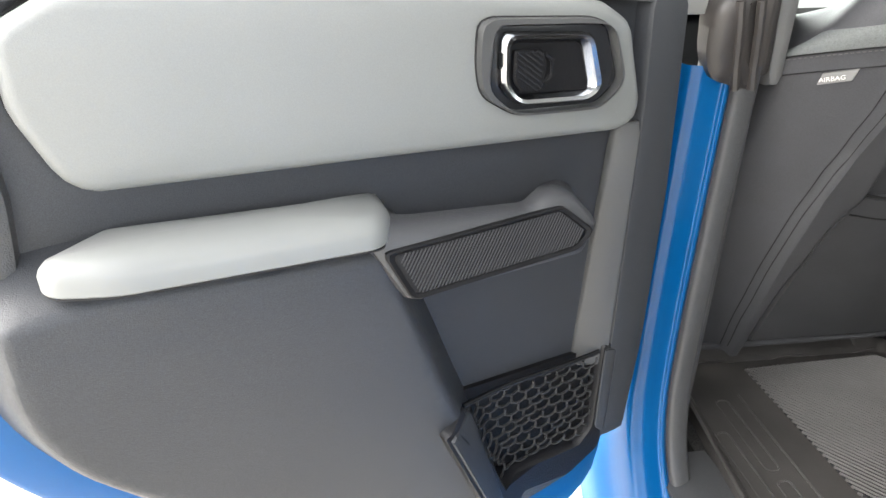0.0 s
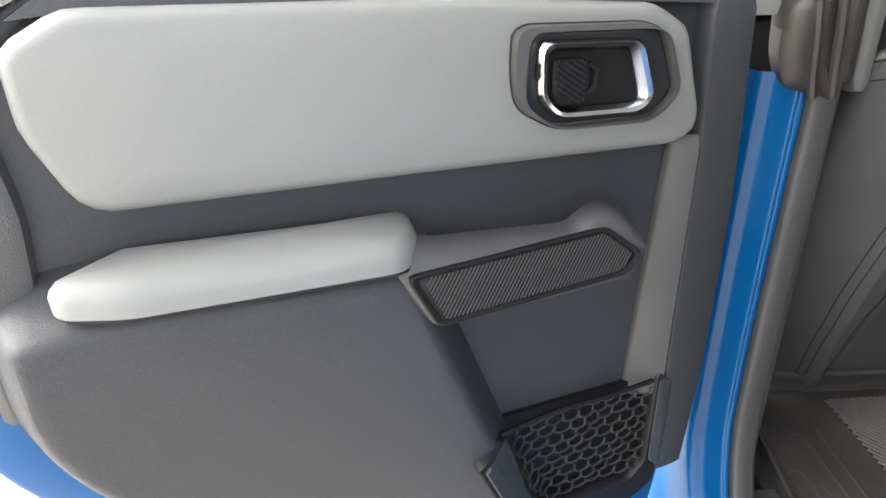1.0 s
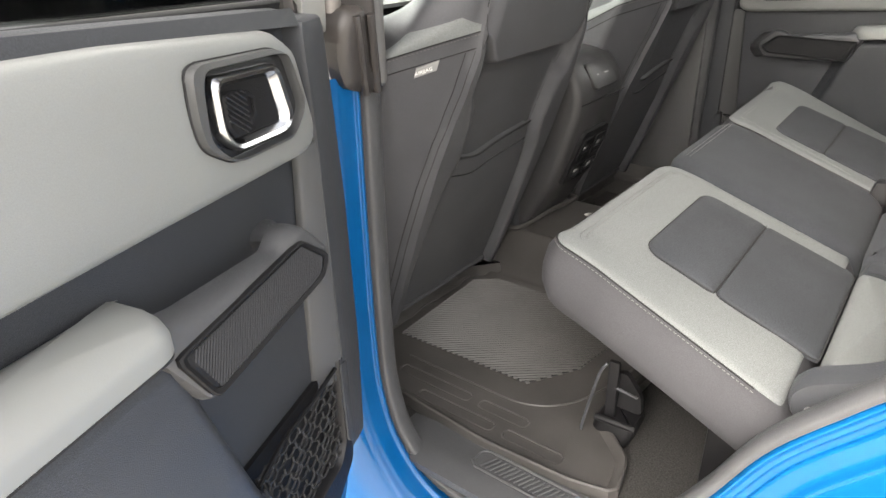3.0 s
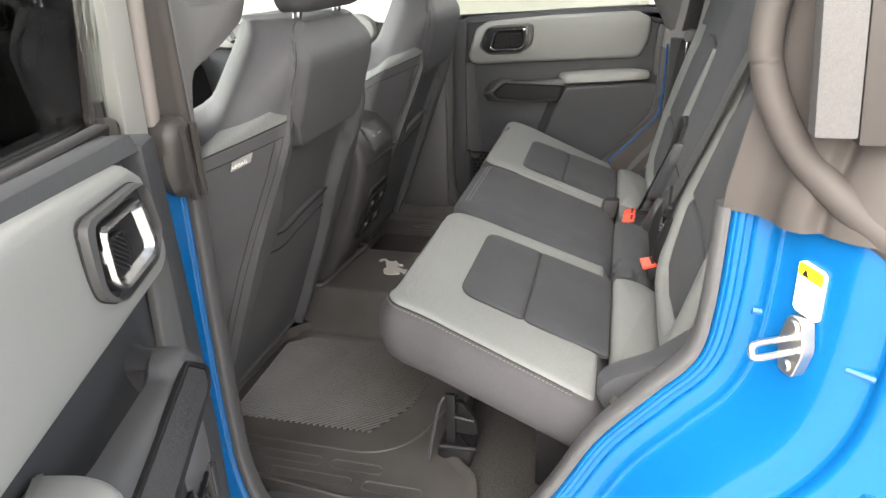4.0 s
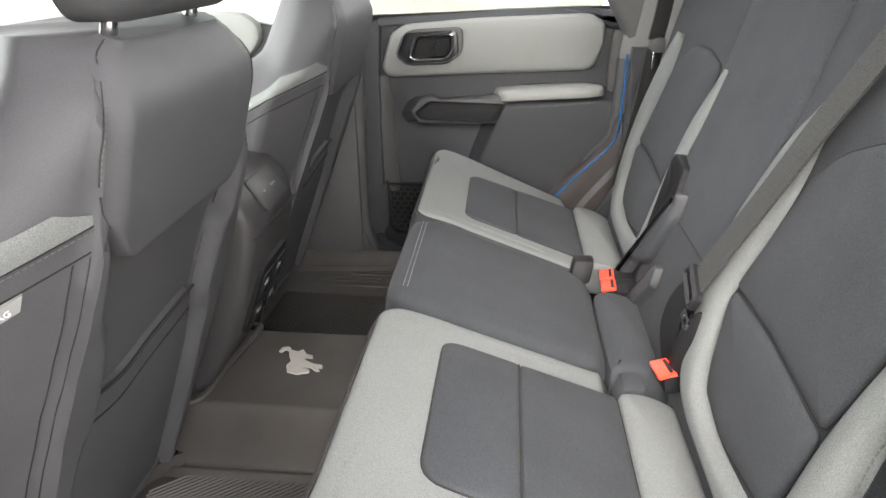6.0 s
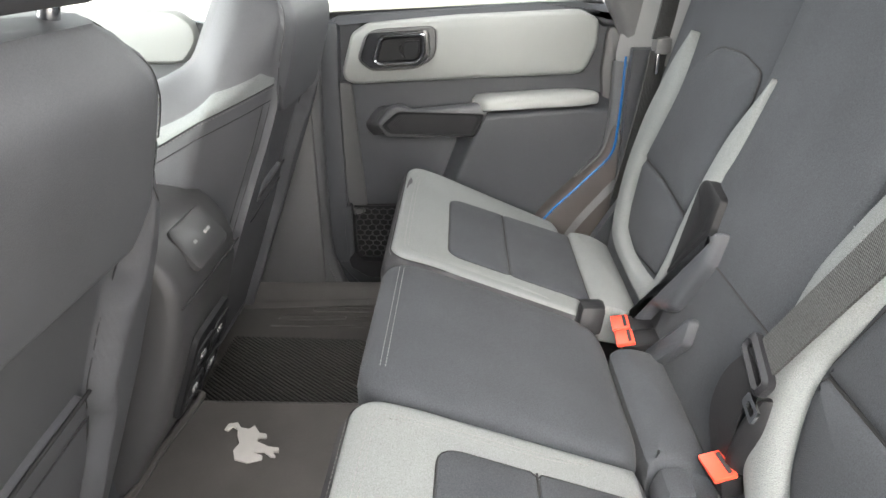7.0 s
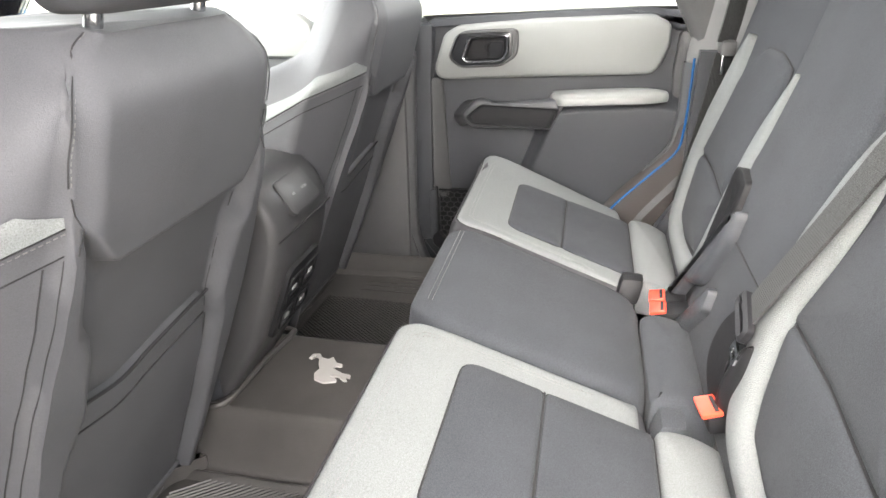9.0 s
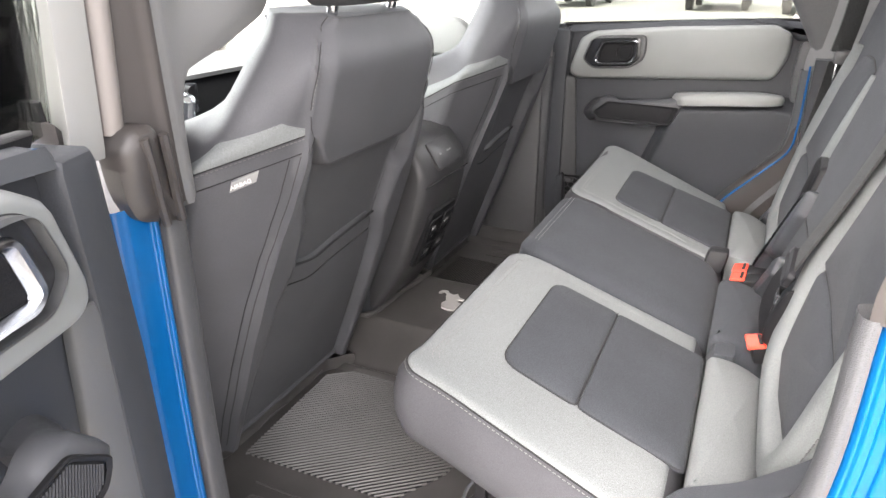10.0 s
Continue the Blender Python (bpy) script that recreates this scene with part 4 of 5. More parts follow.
def seat_side(sign, seat):
    """One outer seat: sign -1 for the left, 1 for the right."""
    def cs(x, y, h):
        return cush(sign * x, y, h)

    def bs(x, s, h):
        return back(sign * x, s, h)

    shell = [(0.141, -0.225), (0.149, 0.083), (0.18, 0.112), (0.545, 0.115), (0.580, 0.088), (0.585, -0.225)]
    bend = [0.025, 0.05, 0.05, 0.06, 0.06, 0.03]
    cushion = part("cushion", solid(shell, [(0.040, -0.106), (0.020, -0.101), (0.008, -0.090), (0.001, -0.070), (0.001, -0.048), (0.007, -0.022), (0.0185, -0.004)], cs, 140, bend), CUSHION_SIDE, seat, "dark grey lower seat cushion side", angle=60)
    part("border", solid(shell, [(0.0185, -0.005), (0.020, -0.002), (0.023, 0.0), (0.028, 0.001), (0.036, 0.001)], cs, 140, bend,
                         domes=[(0.12, 0.0015), (0.25, 0.0005), (0.4, -0.001), (0.6, -0.002), (0.8, -0.002), (1, -0.002)], back=False), CLOTH_LIGHT, cushion, "light grey melange cloth border", angle=60)
    for pts in ([(0.213, -0.0917), (0.215, 0.006), (0.458, 0.008), (0.464, -0.0917)], [(0.210, -0.222), (0.213, -0.0923), (0.464, -0.0923), (0.472, -0.222)]):
        part("insert", solid(pts, [(a, b + 0.001) for a, b in PILLOW], cs, 80, [0.008, 0.025, 0.025, 0.008] if pts[0][1] > -0.2 else 0.008,
                             domes=[(0.3, 0.006), (0.6, 0.0065), (1, 0.007)]), CLOTH_DARK, cushion, "charcoal cloth seat insert")
        seam_shade_loop(pts, [0.008, 0.025, 0.025, 0.008] if pts[0][1] > -0.2 else 0.008, cs, 0.0010, cushion)
    part("insert_seam", tube(smooth_path([cs(x, -0.092, 0.0028) for x in (0.214, 0.28, 0.34, 0.40, 0.463)], 12), 0.0011, 6, flat=0.6), SEAM, cushion)
    part("rear_roll", solid([(0.198, -0.224), (0.495, -0.224), (0.485, -0.312), (0.192, -0.312)], [(0.0, -0.06), (0.0, -0.004), (0.004, 0.003), (0.012, 0.006)], cs, 80, 0.008,
                            domes=[(0.4, 0.009), (1, 0.010)]), CLOTH_LIGHT, cushion, "light grey cloth roll behind the seat")
    round_edge = inset(resampled(rounded(shell, bend), 160), 0.0180)
    line = [cs(p.x, p.y, -0.0043) for p in round_edge[-26:] + round_edge[:84] if p.y > -0.215 and p.x > 0.165]
    part("seam", tube(line, 0.0011, 5), SEAM, cushion)
    lower = inset(resampled(rounded(shell, bend), 160), 0.0155)
    edge = [cs(p.x, p.y, -0.0080) for p in lower[-26:] + lower[:84] if p.y > -0.205 and p.x > 0.175]
    part("stitching", stitches(edge, 0.0038, 0.0022, 0.0006), THREAD, cushion)
    for d in (0.0, 0.006):
        loop = [cs(x, y, 0.0015) for x, y in ((0.178, -0.15), (0.182 + d, -0.10), (0.188 + d, 0.04), (0.20 + d, 0.066 - d), (0.23, 0.074 - d), (0.46, 0.076 - d), (0.52 - d, 0.07 - d), (0.535 - d, 0.03))]
        part("stitching", stitches(smooth_path(loop, 80), 0.004, 0.0025, 0.0006), PRINT, cushion)
    # backrest: a U of light cloth round two dark inserts; both seats have it the same way round
    def us(x, s, h):
        return back(-x if sign < 0 else 0.645 - x, s, h)

    if sign < 0:
        body = [(0.135, -0.03), (0.46, -0.03), (0.503, 0.06), (0.516, 0.15), (0.514, 0.225), (0.548, 0.285), (0.566, 0.36), (0.575, 0.52), (0.50, 0.62), (0.20, 0.62), (0.135, 0.57)]
    else:
        body = [(0.08, -0.03), (0.48, -0.03), (0.53, 0.08), (0.545, 0.52), (0.48, 0.62), (0.17, 0.62), (0.10, 0.57)]
    rest = part("backrest", solid(body, [(-0.022, -0.14), (-0.022, -0.12), (-0.008, -0.05), (0.0, -0.014), (0.004, -0.004), (0.012, 0.0)], bs, 140, 0.02,
                                  domes=[(0.3, 0.002), (0.7, 0.003), (1, 0.003)]), CLOTH_DARK, seat, "charcoal cloth backrest", angle=60)
    outer_edge = [(0.222, 0.405), (0.172, 0.355), (0.140, 0.29), (0.124, 0.234), (0.130, 0.15), (0.153, 0.082), (0.185, 0.03), (0.24, 0.010), (0.35, 0.006), (0.44, 0.004), (0.482, 0.015), (0.507, 0.075), (0.520, 0.148), (0.518, 0.215), (0.546, 0.278), (0.556, 0.385)]
    inner_edge = [(0.228, 0.404), (0.238, 0.365), (0.241, 0.31), (0.226, 0.234), (0.213, 0.165), (0.234, 0.096), (0.262, 0.061), (0.30, 0.049), (0.345, 0.045), (0.42, 0.050), (0.455, 0.060), (0.466, 0.10), (0.464, 0.161), (0.474, 0.233), (0.490, 0.31), (0.552, 0.388)]
    lines = [smooth_path([(x, s, 0) for x, s in e], 90) for e in (outer_edge, inner_edge)]

    def bolster(k, f):
        p = lines[0][k].lerp(lines[1][k], f)
        return us(p.x, p.y, -0.004 + 0.022 * (1 - abs(2 * f - 1) ** 3.2))

    part("side_bolster", sheet(bolster, range(90), span(0, 1, 15)), CLOTH_LIGHT, rest, "light grey cloth bolster round the inserts", angle=80)
    soft = [(0.0, -0.002), (0.0008, 0.004), (0.004, 0.008), (0.012, 0.011)]
    part("back_insert", solid([(0.262, 0.059), (0.345, 0.048), (0.450, 0.061), (0.462, 0.10), (0.460, 0.165), (0.330, 0.178), (0.212, 0.178), (0.214, 0.155), (0.238, 0.092)], soft, us, 90, 0.010, domes=[(0.3, 0.014), (0.7, 0.016), (1, 0.016)]), CLOTH_DARK, rest, angle=60)
    part("back_insert", solid([(0.212, 0.180), (0.330, 0.180), (0.460, 0.168), (0.471, 0.233), (0.481, 0.298), (0.502, 0.344), (0.495, 0.386), (0.42, 0.400), (0.337, 0.398), (0.284, 0.372), (0.252, 0.337), (0.242, 0.29), (0.216, 0.20)], soft, us, 110, 0.012, domes=[(0.3, 0.014), (0.7, 0.017), (1, 0.018)]), CLOTH_DARK, rest, angle=60)
    seam_shade_loop([(0.262, 0.059), (0.345, 0.048), (0.450, 0.061), (0.462, 0.10), (0.460, 0.165), (0.330, 0.178), (0.212, 0.178), (0.214, 0.155), (0.238, 0.092)], 0.010, us, 0.0040, rest)
    seam_shade_loop([(0.212, 0.180), (0.330, 0.180), (0.460, 0.168), (0.471, 0.233), (0.481, 0.298), (0.502, 0.344), (0.495, 0.386), (0.42, 0.400), (0.337, 0.398), (0.284, 0.372), (0.252, 0.337), (0.242, 0.29), (0.216, 0.20)], 0.012, us, 0.0040, rest)
    for d in (0.0, 0.006):
        part("stitching", stitches([us(x, 0.292 + d + 0.12 * (x - 0.14), 0.0182 - 9 * (x - 0.187) ** 2) for x in (0.150, 0.17, 0.187, 0.20, 0.225)], 0.004, 0.002, 0.0008), PRINT, rest)
    hem = [us(x, s, 0.006) for x, s in ((0.500, 0.030), (0.512, 0.075), (0.5245, 0.148), (0.520, 0.215), (0.550, 0.275), (0.562, 0.326))]
    part("stitching", stitches(smooth_path(hem, 60), 0.0045, 0.003, 0.0009), THREAD, rest)
    # fabric pouch with a pull tab at the strip's outer side
    part("pouch", solid([(0.512, 0.050), (0.527, 0.148), (0.521, 0.222), (0.532, 0.240), (0.575, 0.205), (0.585, 0.12), (0.560, 0.05)], [(0.0, -0.10), (0.0, -0.030), (0.004, -0.022), (0.010, -0.020)], us, 60, 0.008), CLOTH_BACK, rest, "dark grey vinyl pouch")
    part("pull_tab", solid([(0.510, 0.236), (0.526, 0.240), (0.545, 0.205), (0.572, 0.185), (0.566, 0.172), (0.532, 0.192), (0.518, 0.215)], [(0.0, -0.03), (0.0, -0.010), (0.003, -0.005), (0.006, -0.004)], us, 50, 0.006), BLACK, rest, "black fabric pull tab")
    return seat


left_seat = seat_side(-1, thing("rear_seat", "two-tone grey cloth rear seat with dark inserts", "car seat", group="rear seats"))
right_seat = seat_side(1, thing("rear_seat", "two-tone grey cloth rear seat beside the closed door", "car seat", group="rear seats"))
mid_seat = thing("middle_seat", "plain charcoal cloth middle rear seat", "car seat", group="rear seats")
mid_shell = [(-0.150, -0.225), (-0.158, 0.07), (-0.13, 0.10), (0.13, 0.10), (0.158, 0.07), (0.150, -0.225)]
mid_cush = part("cushion", solid(mid_shell, [(0.02, -0.14), (0.0, -0.12), (0.0, -0.03), (0.003, -0.012), (0.010, -0.002), (0.022, 0.004), (0.036, 0.006)], cush, 110, 0.055,
                                 domes=[(0.2, 0.008), (0.4, 0.009), (0.7, 0.009), (1, 0.009)]), CLOTH_DARK, mid_seat, angle=60)
for d in (0.0, 0.006):
    part("stitching", stitches(smooth_path([cush(x, 0.072 - d, 0.0075) for x in (-0.12, -0.05, 0.05, 0.12)], 30), 0.004, 0.0025, 0.0006), PRINT, mid_cush)
part("rear_roll", solid([(-0.155, -0.222), (0.068, -0.222), (0.082, -0.31), (-0.150, -0.31)], [(0.0, -0.07), (0.0, 0.004), (0.006, 0.012), (0.015, 0.016)], cush, 80, 0.012, domes=[(0.4, 0.020), (1, 0.021)]), CLOTH_DARK, mid_cush)
part("backrest", solid([(-0.155, -0.03), (0.128, -0.03), (0.128, 0.60), (-0.155, 0.60)], [(0.02, -0.12), (0.0, -0.10), (0.0, 0.0), (0.004, 0.006), (0.012, 0.010)], back, 100, 0.015,
                       domes=[(0.4, 0.012), (1, 0.013)]), CLOTH_DARK, mid_seat, angle=60)
part("seam", tube(smooth_path([back(x, 0.162, 0.0128) for x in (0.060, 0.0, -0.06, -0.125)], 16), 0.0014, 5), SEAM, mid_seat)

# ---- front seats ----
def along(rows, v):
    """A smooth value between rows of (place, value)."""
    if v <= rows[0][0]:
        return rows[0][1]
    for (a, x), (b2, y) in zip(rows, rows[1:]):
        if v <= b2:
            return x + (y - x) * ease((v - a) / (b2 - a))
    return rows[-1][1]


def along_line(rows, v):
    """A straight-line value between rows of (place, value)."""
    if v <= rows[0][0]:
        return rows[0][1]
    for (a, x), (b2, y) in zip(rows, rows[1:]):
        if v <= b2:
            return x + (y - x) * (v - a) / (b2 - a)
    return rows[-1][1]


CORNER = ((0.0, 0.168), (0.10, 0.176), (0.22, 0.182), (0.30, 0.182), (0.37, 0.176), (0.42, 0.167), (0.48, 0.158), (0.53, 0.153), (0.575, 0.152), (0.61, 0.152), (0.645, 0.146), (0.670, 0.132), (0.685, 0.106))
BOLSTER = ((0.40, 0.268), (0.44, 0.266), (0.48, 0.260), (0.51, 0.250), (0.535, 0.238), (0.565, 0.220), (0.60, 0.195), (0.63, 0.173), (0.66, 0.148), (0.685, 0.114))
COLUMN = ((0.0, 0.138), (0.12, 0.142), (0.27, 0.132), (0.35, 0.110), (0.42, 0.112), (0.48, 0.130))


def rim(q):
    """Height of the shoulder's edge; q runs from the rear corner (0) over the slanting side (1) to the front (2)."""
    return 0.582 - 0.045 * q if q < 1 else 0.537 - 0.14 * (q - 1)


def side_at(q, s):
    """Across and rearward place on the seat's side."""
    c, top, high = along(CORNER, s), ease((s - 0.60) / 0.085), ease((s - 0.46) / 0.10)
    broad, wide = along_line(BOLSTER, s), 0.268 - 0.025 * ease((0.14 - s) / 0.14)
    if q < 1:
        low = (c + (wide - c) * q + 0.010 * math.sin(q * math.pi), 0.012 - 0.052 * q)
        up = (c + (broad - c) * math.sin(q * math.pi / 2) ** 0.9, 0.008 - 0.048 * q ** 1.5)
    else:
        low = (wide + 0.006 * math.sin((q - 1) * math.pi), -0.040 - 0.12 * (q - 1))
        up = (broad - 0.045 * high * (q - 1) ** 1.5, -0.040 - (0.12 - 0.075 * high) * (q - 1))
    f = ease((rim(q) + 0.010 - s) / 0.042)
    squeeze = 1 - 0.10 * top ** 3
    return ((up[0] + (low[0] - up[0]) * f) * squeeze, (up[1] + (low[1] - up[1]) * f) - 0.03 * top ** 4)


def relief(s, a):
    """How far the rear face stands out: the hood over the shoulders, the columns beside the pocket."""
    a, top = abs(a), ease((s - 0.60) / 0.085)
    hood = 0.024 * ease((s - 0.494 - 0.045 * ease((a - 0.10) / 0.045)) / 0.016)
    column = 0.0235 * ease((a - along(COLUMN, s)) / 0.014)
    edge = ease((a / along(CORNER, s) - 0.80) / 0.20) * ease((s - 0.52) / 0.05)
    return max(hood, column) - 0.010 * edge - 0.03 * top ** 4


def front_seat(cx, sign, seat):
    """sign: towards which side the door lies."""
    def fb(a, s, h):
        # a across from the middle, s up the slope, h to the rear
        curve = 0.0 if s < 0.45 else 0.35 * (s - 0.45) ** 2
        return Vector((cx + a, 0.452 - s * 0.36 + curve - h * 0.93, 0.545 + s * 0.93 - h * 0.36))

    def on(k, q, s, out=0.0015):
        a, h = side_at(q, s)
        return fb(k * (a + out * 0.8), s, h + (out * 0.6 if q < 1 else 0))

    bm, rings = bmesh.new(), []
    qs = span(0.0, 1.0, 11) + span(1.1, 2.0, 8)
    shares = span(0.0, 0.70, 26) + span(0.712, 0.80, 12) + span(0.81, 1.0, 22)

    def level(f, edge, top=0.685):
        if f <= 0.70:
            return -0.005 + (edge - 0.025 + 0.005) * f / 0.70
        if f <= 0.80:
            return edge - 0.025 + 0.036 * (f - 0.70) / 0.10
        return edge + 0.011 + (top - edge - 0.011) * (1 - (1 - (f - 0.80) / 0.20) ** 1.4)

    for f in shares:
        s0 = min(0.685, level(f, 0.52))
        c = along(CORNER, s0)
        flat = [c * g * (1 - 0.10 * ease((s0 - 0.60) / 0.085) ** 3) for g in span(0.97, -0.97, 121)]
        back_row = []
        for x in flat:
            s = s0 + (level(f, rim(0)) - s0) * min(1, max(0, (abs(x) / c - 0.75) / 0.25))
            back_row.append((x, s, relief(s, x)))
        heights = [level(f, rim(q), 0.685 - 0.014 * q) for q in qs]
        sides = [(side_at(q, s), s) for q, s in zip(qs, heights)]
        left = [(-a, s, h) for (a, h), s in sides]
        right = [(a, s, h) for (a, h), s in sides[::-1]]
        (fa, fh), fs = sides[-1]
        front_face = [(x * fa, fs, fh - 0.012) for x in span(-0.9, 0.9, 9)]
        rings.append([bm.verts.new(fb(*p)) for p in back_row + left + front_face + right])
    skin(bm, rings)
    bm.faces.new(rings[0])
    bm.faces.new(rings[-1])
    core = part("back_shell", bm, CLOTH_BACK, seat, "dark grey seat back", angle=75)
    for k in (-1, 1):
        qq = span(0.0, 2.0, 40)
        part("shoulder_patch", sheet(lambda q, v: on(k, q, rim(q) - 0.026 + v * (0.006 + 0.024 * min(1, 0.1 + 3 * q)), 0.0022) + Vector((0, 0, 0.0012)), qq, span(0, 1, 12)), CLOTH_LIGHT, core, "light grey cloth shoulder patch", angle=80)
        part("stitching", stitches([on(k, q, rim(q) - 0.0295, 0.0022) for q in span(-0.0, 2.0, 60)], 0.0032, 0.0022, 0.0005), THREAD, core)
        part("seam", tube([on(k, q, rim(q) - 0.0265, 0.0006) for q in span(0.0, 2.0, 40)], 0.0008, 5), SEAM, core)
        part("seam", tube([on(k, q, rim(q) - 0.050, 0.0004) for q in span(0.0, 2.0, 40)], 0.0008, 5), SEAM, core)
        for q, s1 in ((0.0, 0.528), (0.10, 0.525)):
            part("seam", tube(smooth_path([on(k, q, s, 0.0002) for s in span(0.01, s1, 30)], 60), 0.0008, 5), SEAM, core)
        line = [fb(k * (along(CORNER, s) - 0.002) * (1 - 0.10 * ease((s - 0.60) / 0.085) ** 3), s, relief(s, along(CORNER, s)) + 0.0005) for s in (0.590, 0.61, 0.63, 0.65, 0.665, 0.676, 0.6835)]
        part("stitching", stitches(smooth_path(line, 60), 0.0032, 0.0022, 0.0005), THREAD, core)
        part("seam", tube(smooth_path([p + Vector((k * 0.003, 0, 0)) for p in line], 40), 0.0007, 5), SEAM, core)
        part("seam", tube([fb(k * a, s, relief(s, a) + 0.0003) for a, s in ((0.150, 0.580), (0.147, 0.565), (0.141, 0.552), (0.148, 0.540), (0.150, 0.535))], 0.0007, 5), SEAM, core)
        part("hinge_cap", tube([fb(k * 0.20, 0.11, -0.085), fb(k * 0.268, 0.11, -0.085), fb(k * 0.274, 0.11, -0.085)], [0.050, 0.050, 0.042], 24), BLACK, core, "round black recliner cap")
        part("seam", tube(smooth_path([fb(k * (along(COLUMN, s) + 0.003), s, relief(s, along(COLUMN, s) + 0.003)) for s in span(0.02, 0.48, 16)], 40), 0.0008, 5), SEAM, core)
    part("map_pocket", solid([(-0.134, 0.01), (0.134, 0.01), (0.130, 0.25), (0.104, 0.350), (0.03, 0.343), (-0.05, 0.326), (-0.112, 0.338), (-0.130, 0.25)], [(0.0, -0.002), (0.001, 0.005), (0.004, 0.009)], fb, 90, 0.008, domes=[(0.4, 0.011), (1, 0.012)]), CLOTH_BACK, core, "dark grey map pocket")
    hem = ((-0.113, 0.340), (-0.05, 0.327), (0.0, 0.337), (0.06, 0.346), (0.105, 0.352))
    part("pocket_hem", tube(smooth_path([fb(a, s, 0.0095) for a, s in hem], 30), 0.0020, 6), SEAM, core)
    part("pocket_seam", tube(smooth_path([fb(a, s - 0.035, 0.0105) for a, s in hem], 30), 0.0012, 5), SEAM, core)
    part("lower_edge", tube(smooth_path([fb(a, 0.0, 0.004) for a in (-0.21, -0.1, 0, 0.1, 0.21)], 20), 0.006, 8), CLOTH_BACK, core)
    part("seat_base", solid([(-0.22, 0.0), (0.22, 0.0), (0.23, 0.46), (0.17, 0.52), (-0.17, 0.52), (-0.23, 0.46)], [(0.02, 0.58), (0.0, 0.61), (0.0, 0.74), (0.02, 0.78), (0.05, 0.79)], lambda a, b, h: Vector((cx + a, 0.48 + b, h)), 80, 0.05), CLOTH_DARK, seat, "dark cloth seat cushion")
    part("rail", block((cx - 0.2, 0.55, FLOOR - 0.014), (cx + 0.2, 0.85, 0.59), 0.01), BLACK, seat)
    head = part("headrest", solid([(-0.11, 0.0), (0.11, 0.0), (0.14, 0.05), (0.135, 0.14), (0.10, 0.185), (-0.10, 0.185), (-0.135, 0.14), (-0.14, 0.05)], [(0.04, -0.06), (0.008, -0.045), (0.0, -0.01), (0.008, 0.03), (0.03, 0.045)],
                                  lambda a, s, h: Vector((cx + a, 0.218 - s * 0.10 - h, 1.200 + s + 0.25 * h)), 90, 0.04, domes=[(0.4, 0.050), (1, 0.053)]), CLOTH_BACK, seat, "padded dark grey headrest", angle=70)
    for k in (-1, 1):
        part("post", tube([(cx + k * 0.072, 0.262, 1.14), (cx + k * 0.072, 0.240, 1.23)], 0.007, 12), CHROME, head)
        part("collar", solid([(-0.028, -0.014), (0.028, -0.014), (0.028, 0.014), (-0.028, 0.014)], [(0, -0.02), (0, 0.006), (0.004, 0.010)], lambda a, b, h: Vector((cx + k * 0.072 + a, 0.252 + b, 1.172 + h)), 30, 0.010), PILLAR, head)
    def tg(u, v, h):
        # u: forward along the shoulder's lower seam, v: up from the tag's foot
        q = 0.36 + u / 0.115
        return on(sign, q, rim(q) - 0.066 + v, h)

    tag = part("fabric_tag", solid([(0.0, 0.002), (0.028, 0.0), (0.028, 0.014), (0.0, 0.016)], [(0, -0.004), (0.0, 0.0042)], tg, 40), TAGGREY, core, "grey woven tag reading AIRBAG")
    if sign < 0:
        letters = bpy.data.curves.new("lettering", "FONT")
        letters.body, letters.size, letters.extrude = "AIRBAG", 0.0074, 0.0002
        word = new("lettering", letters)
        o = tg(0.0270, 0.0040, 0.0060)
        ux = (tg(0.002, 0.0055, 0.0060) - o).normalized()
        vx = tg(0.0270, 0.012, 0.0060) - o
        vx = (vx - ux * vx.dot(ux)).normalized()
        nx = ux.cross(vx)
        word.matrix_world = Matrix(((ux.x, vx.x, nx.x, o.x), (ux.y, vx.y, nx.y, o.y), (ux.z, vx.z, nx.z, o.z), (0, 0, 0, 1)))
        letters.materials.append(WHITE)
        word.parent = tag
    return seat


front_seat(-0.345, -1, thing("front_seat", "dark grey front seat with light shoulder patches", "car seat", group="front seats"))
front_seat(0.345, 1, thing("front_seat", "dark grey front passenger seat with light shoulder patches", "car seat", group="front seats"))

# ---- floor mats, tunnel and console ----
mat = thing("floor_mat", "black rubber floor liner with ribbed wells", "floor mat")


def tunnel(x, y):
    """Height of the liner over the floor's middle tunnel."""
    f = min(1, max(0, (abs(x) - 0.108) / 0.042))
    return 0.583 - 0.100 * f * f * (3 - 2 * f)


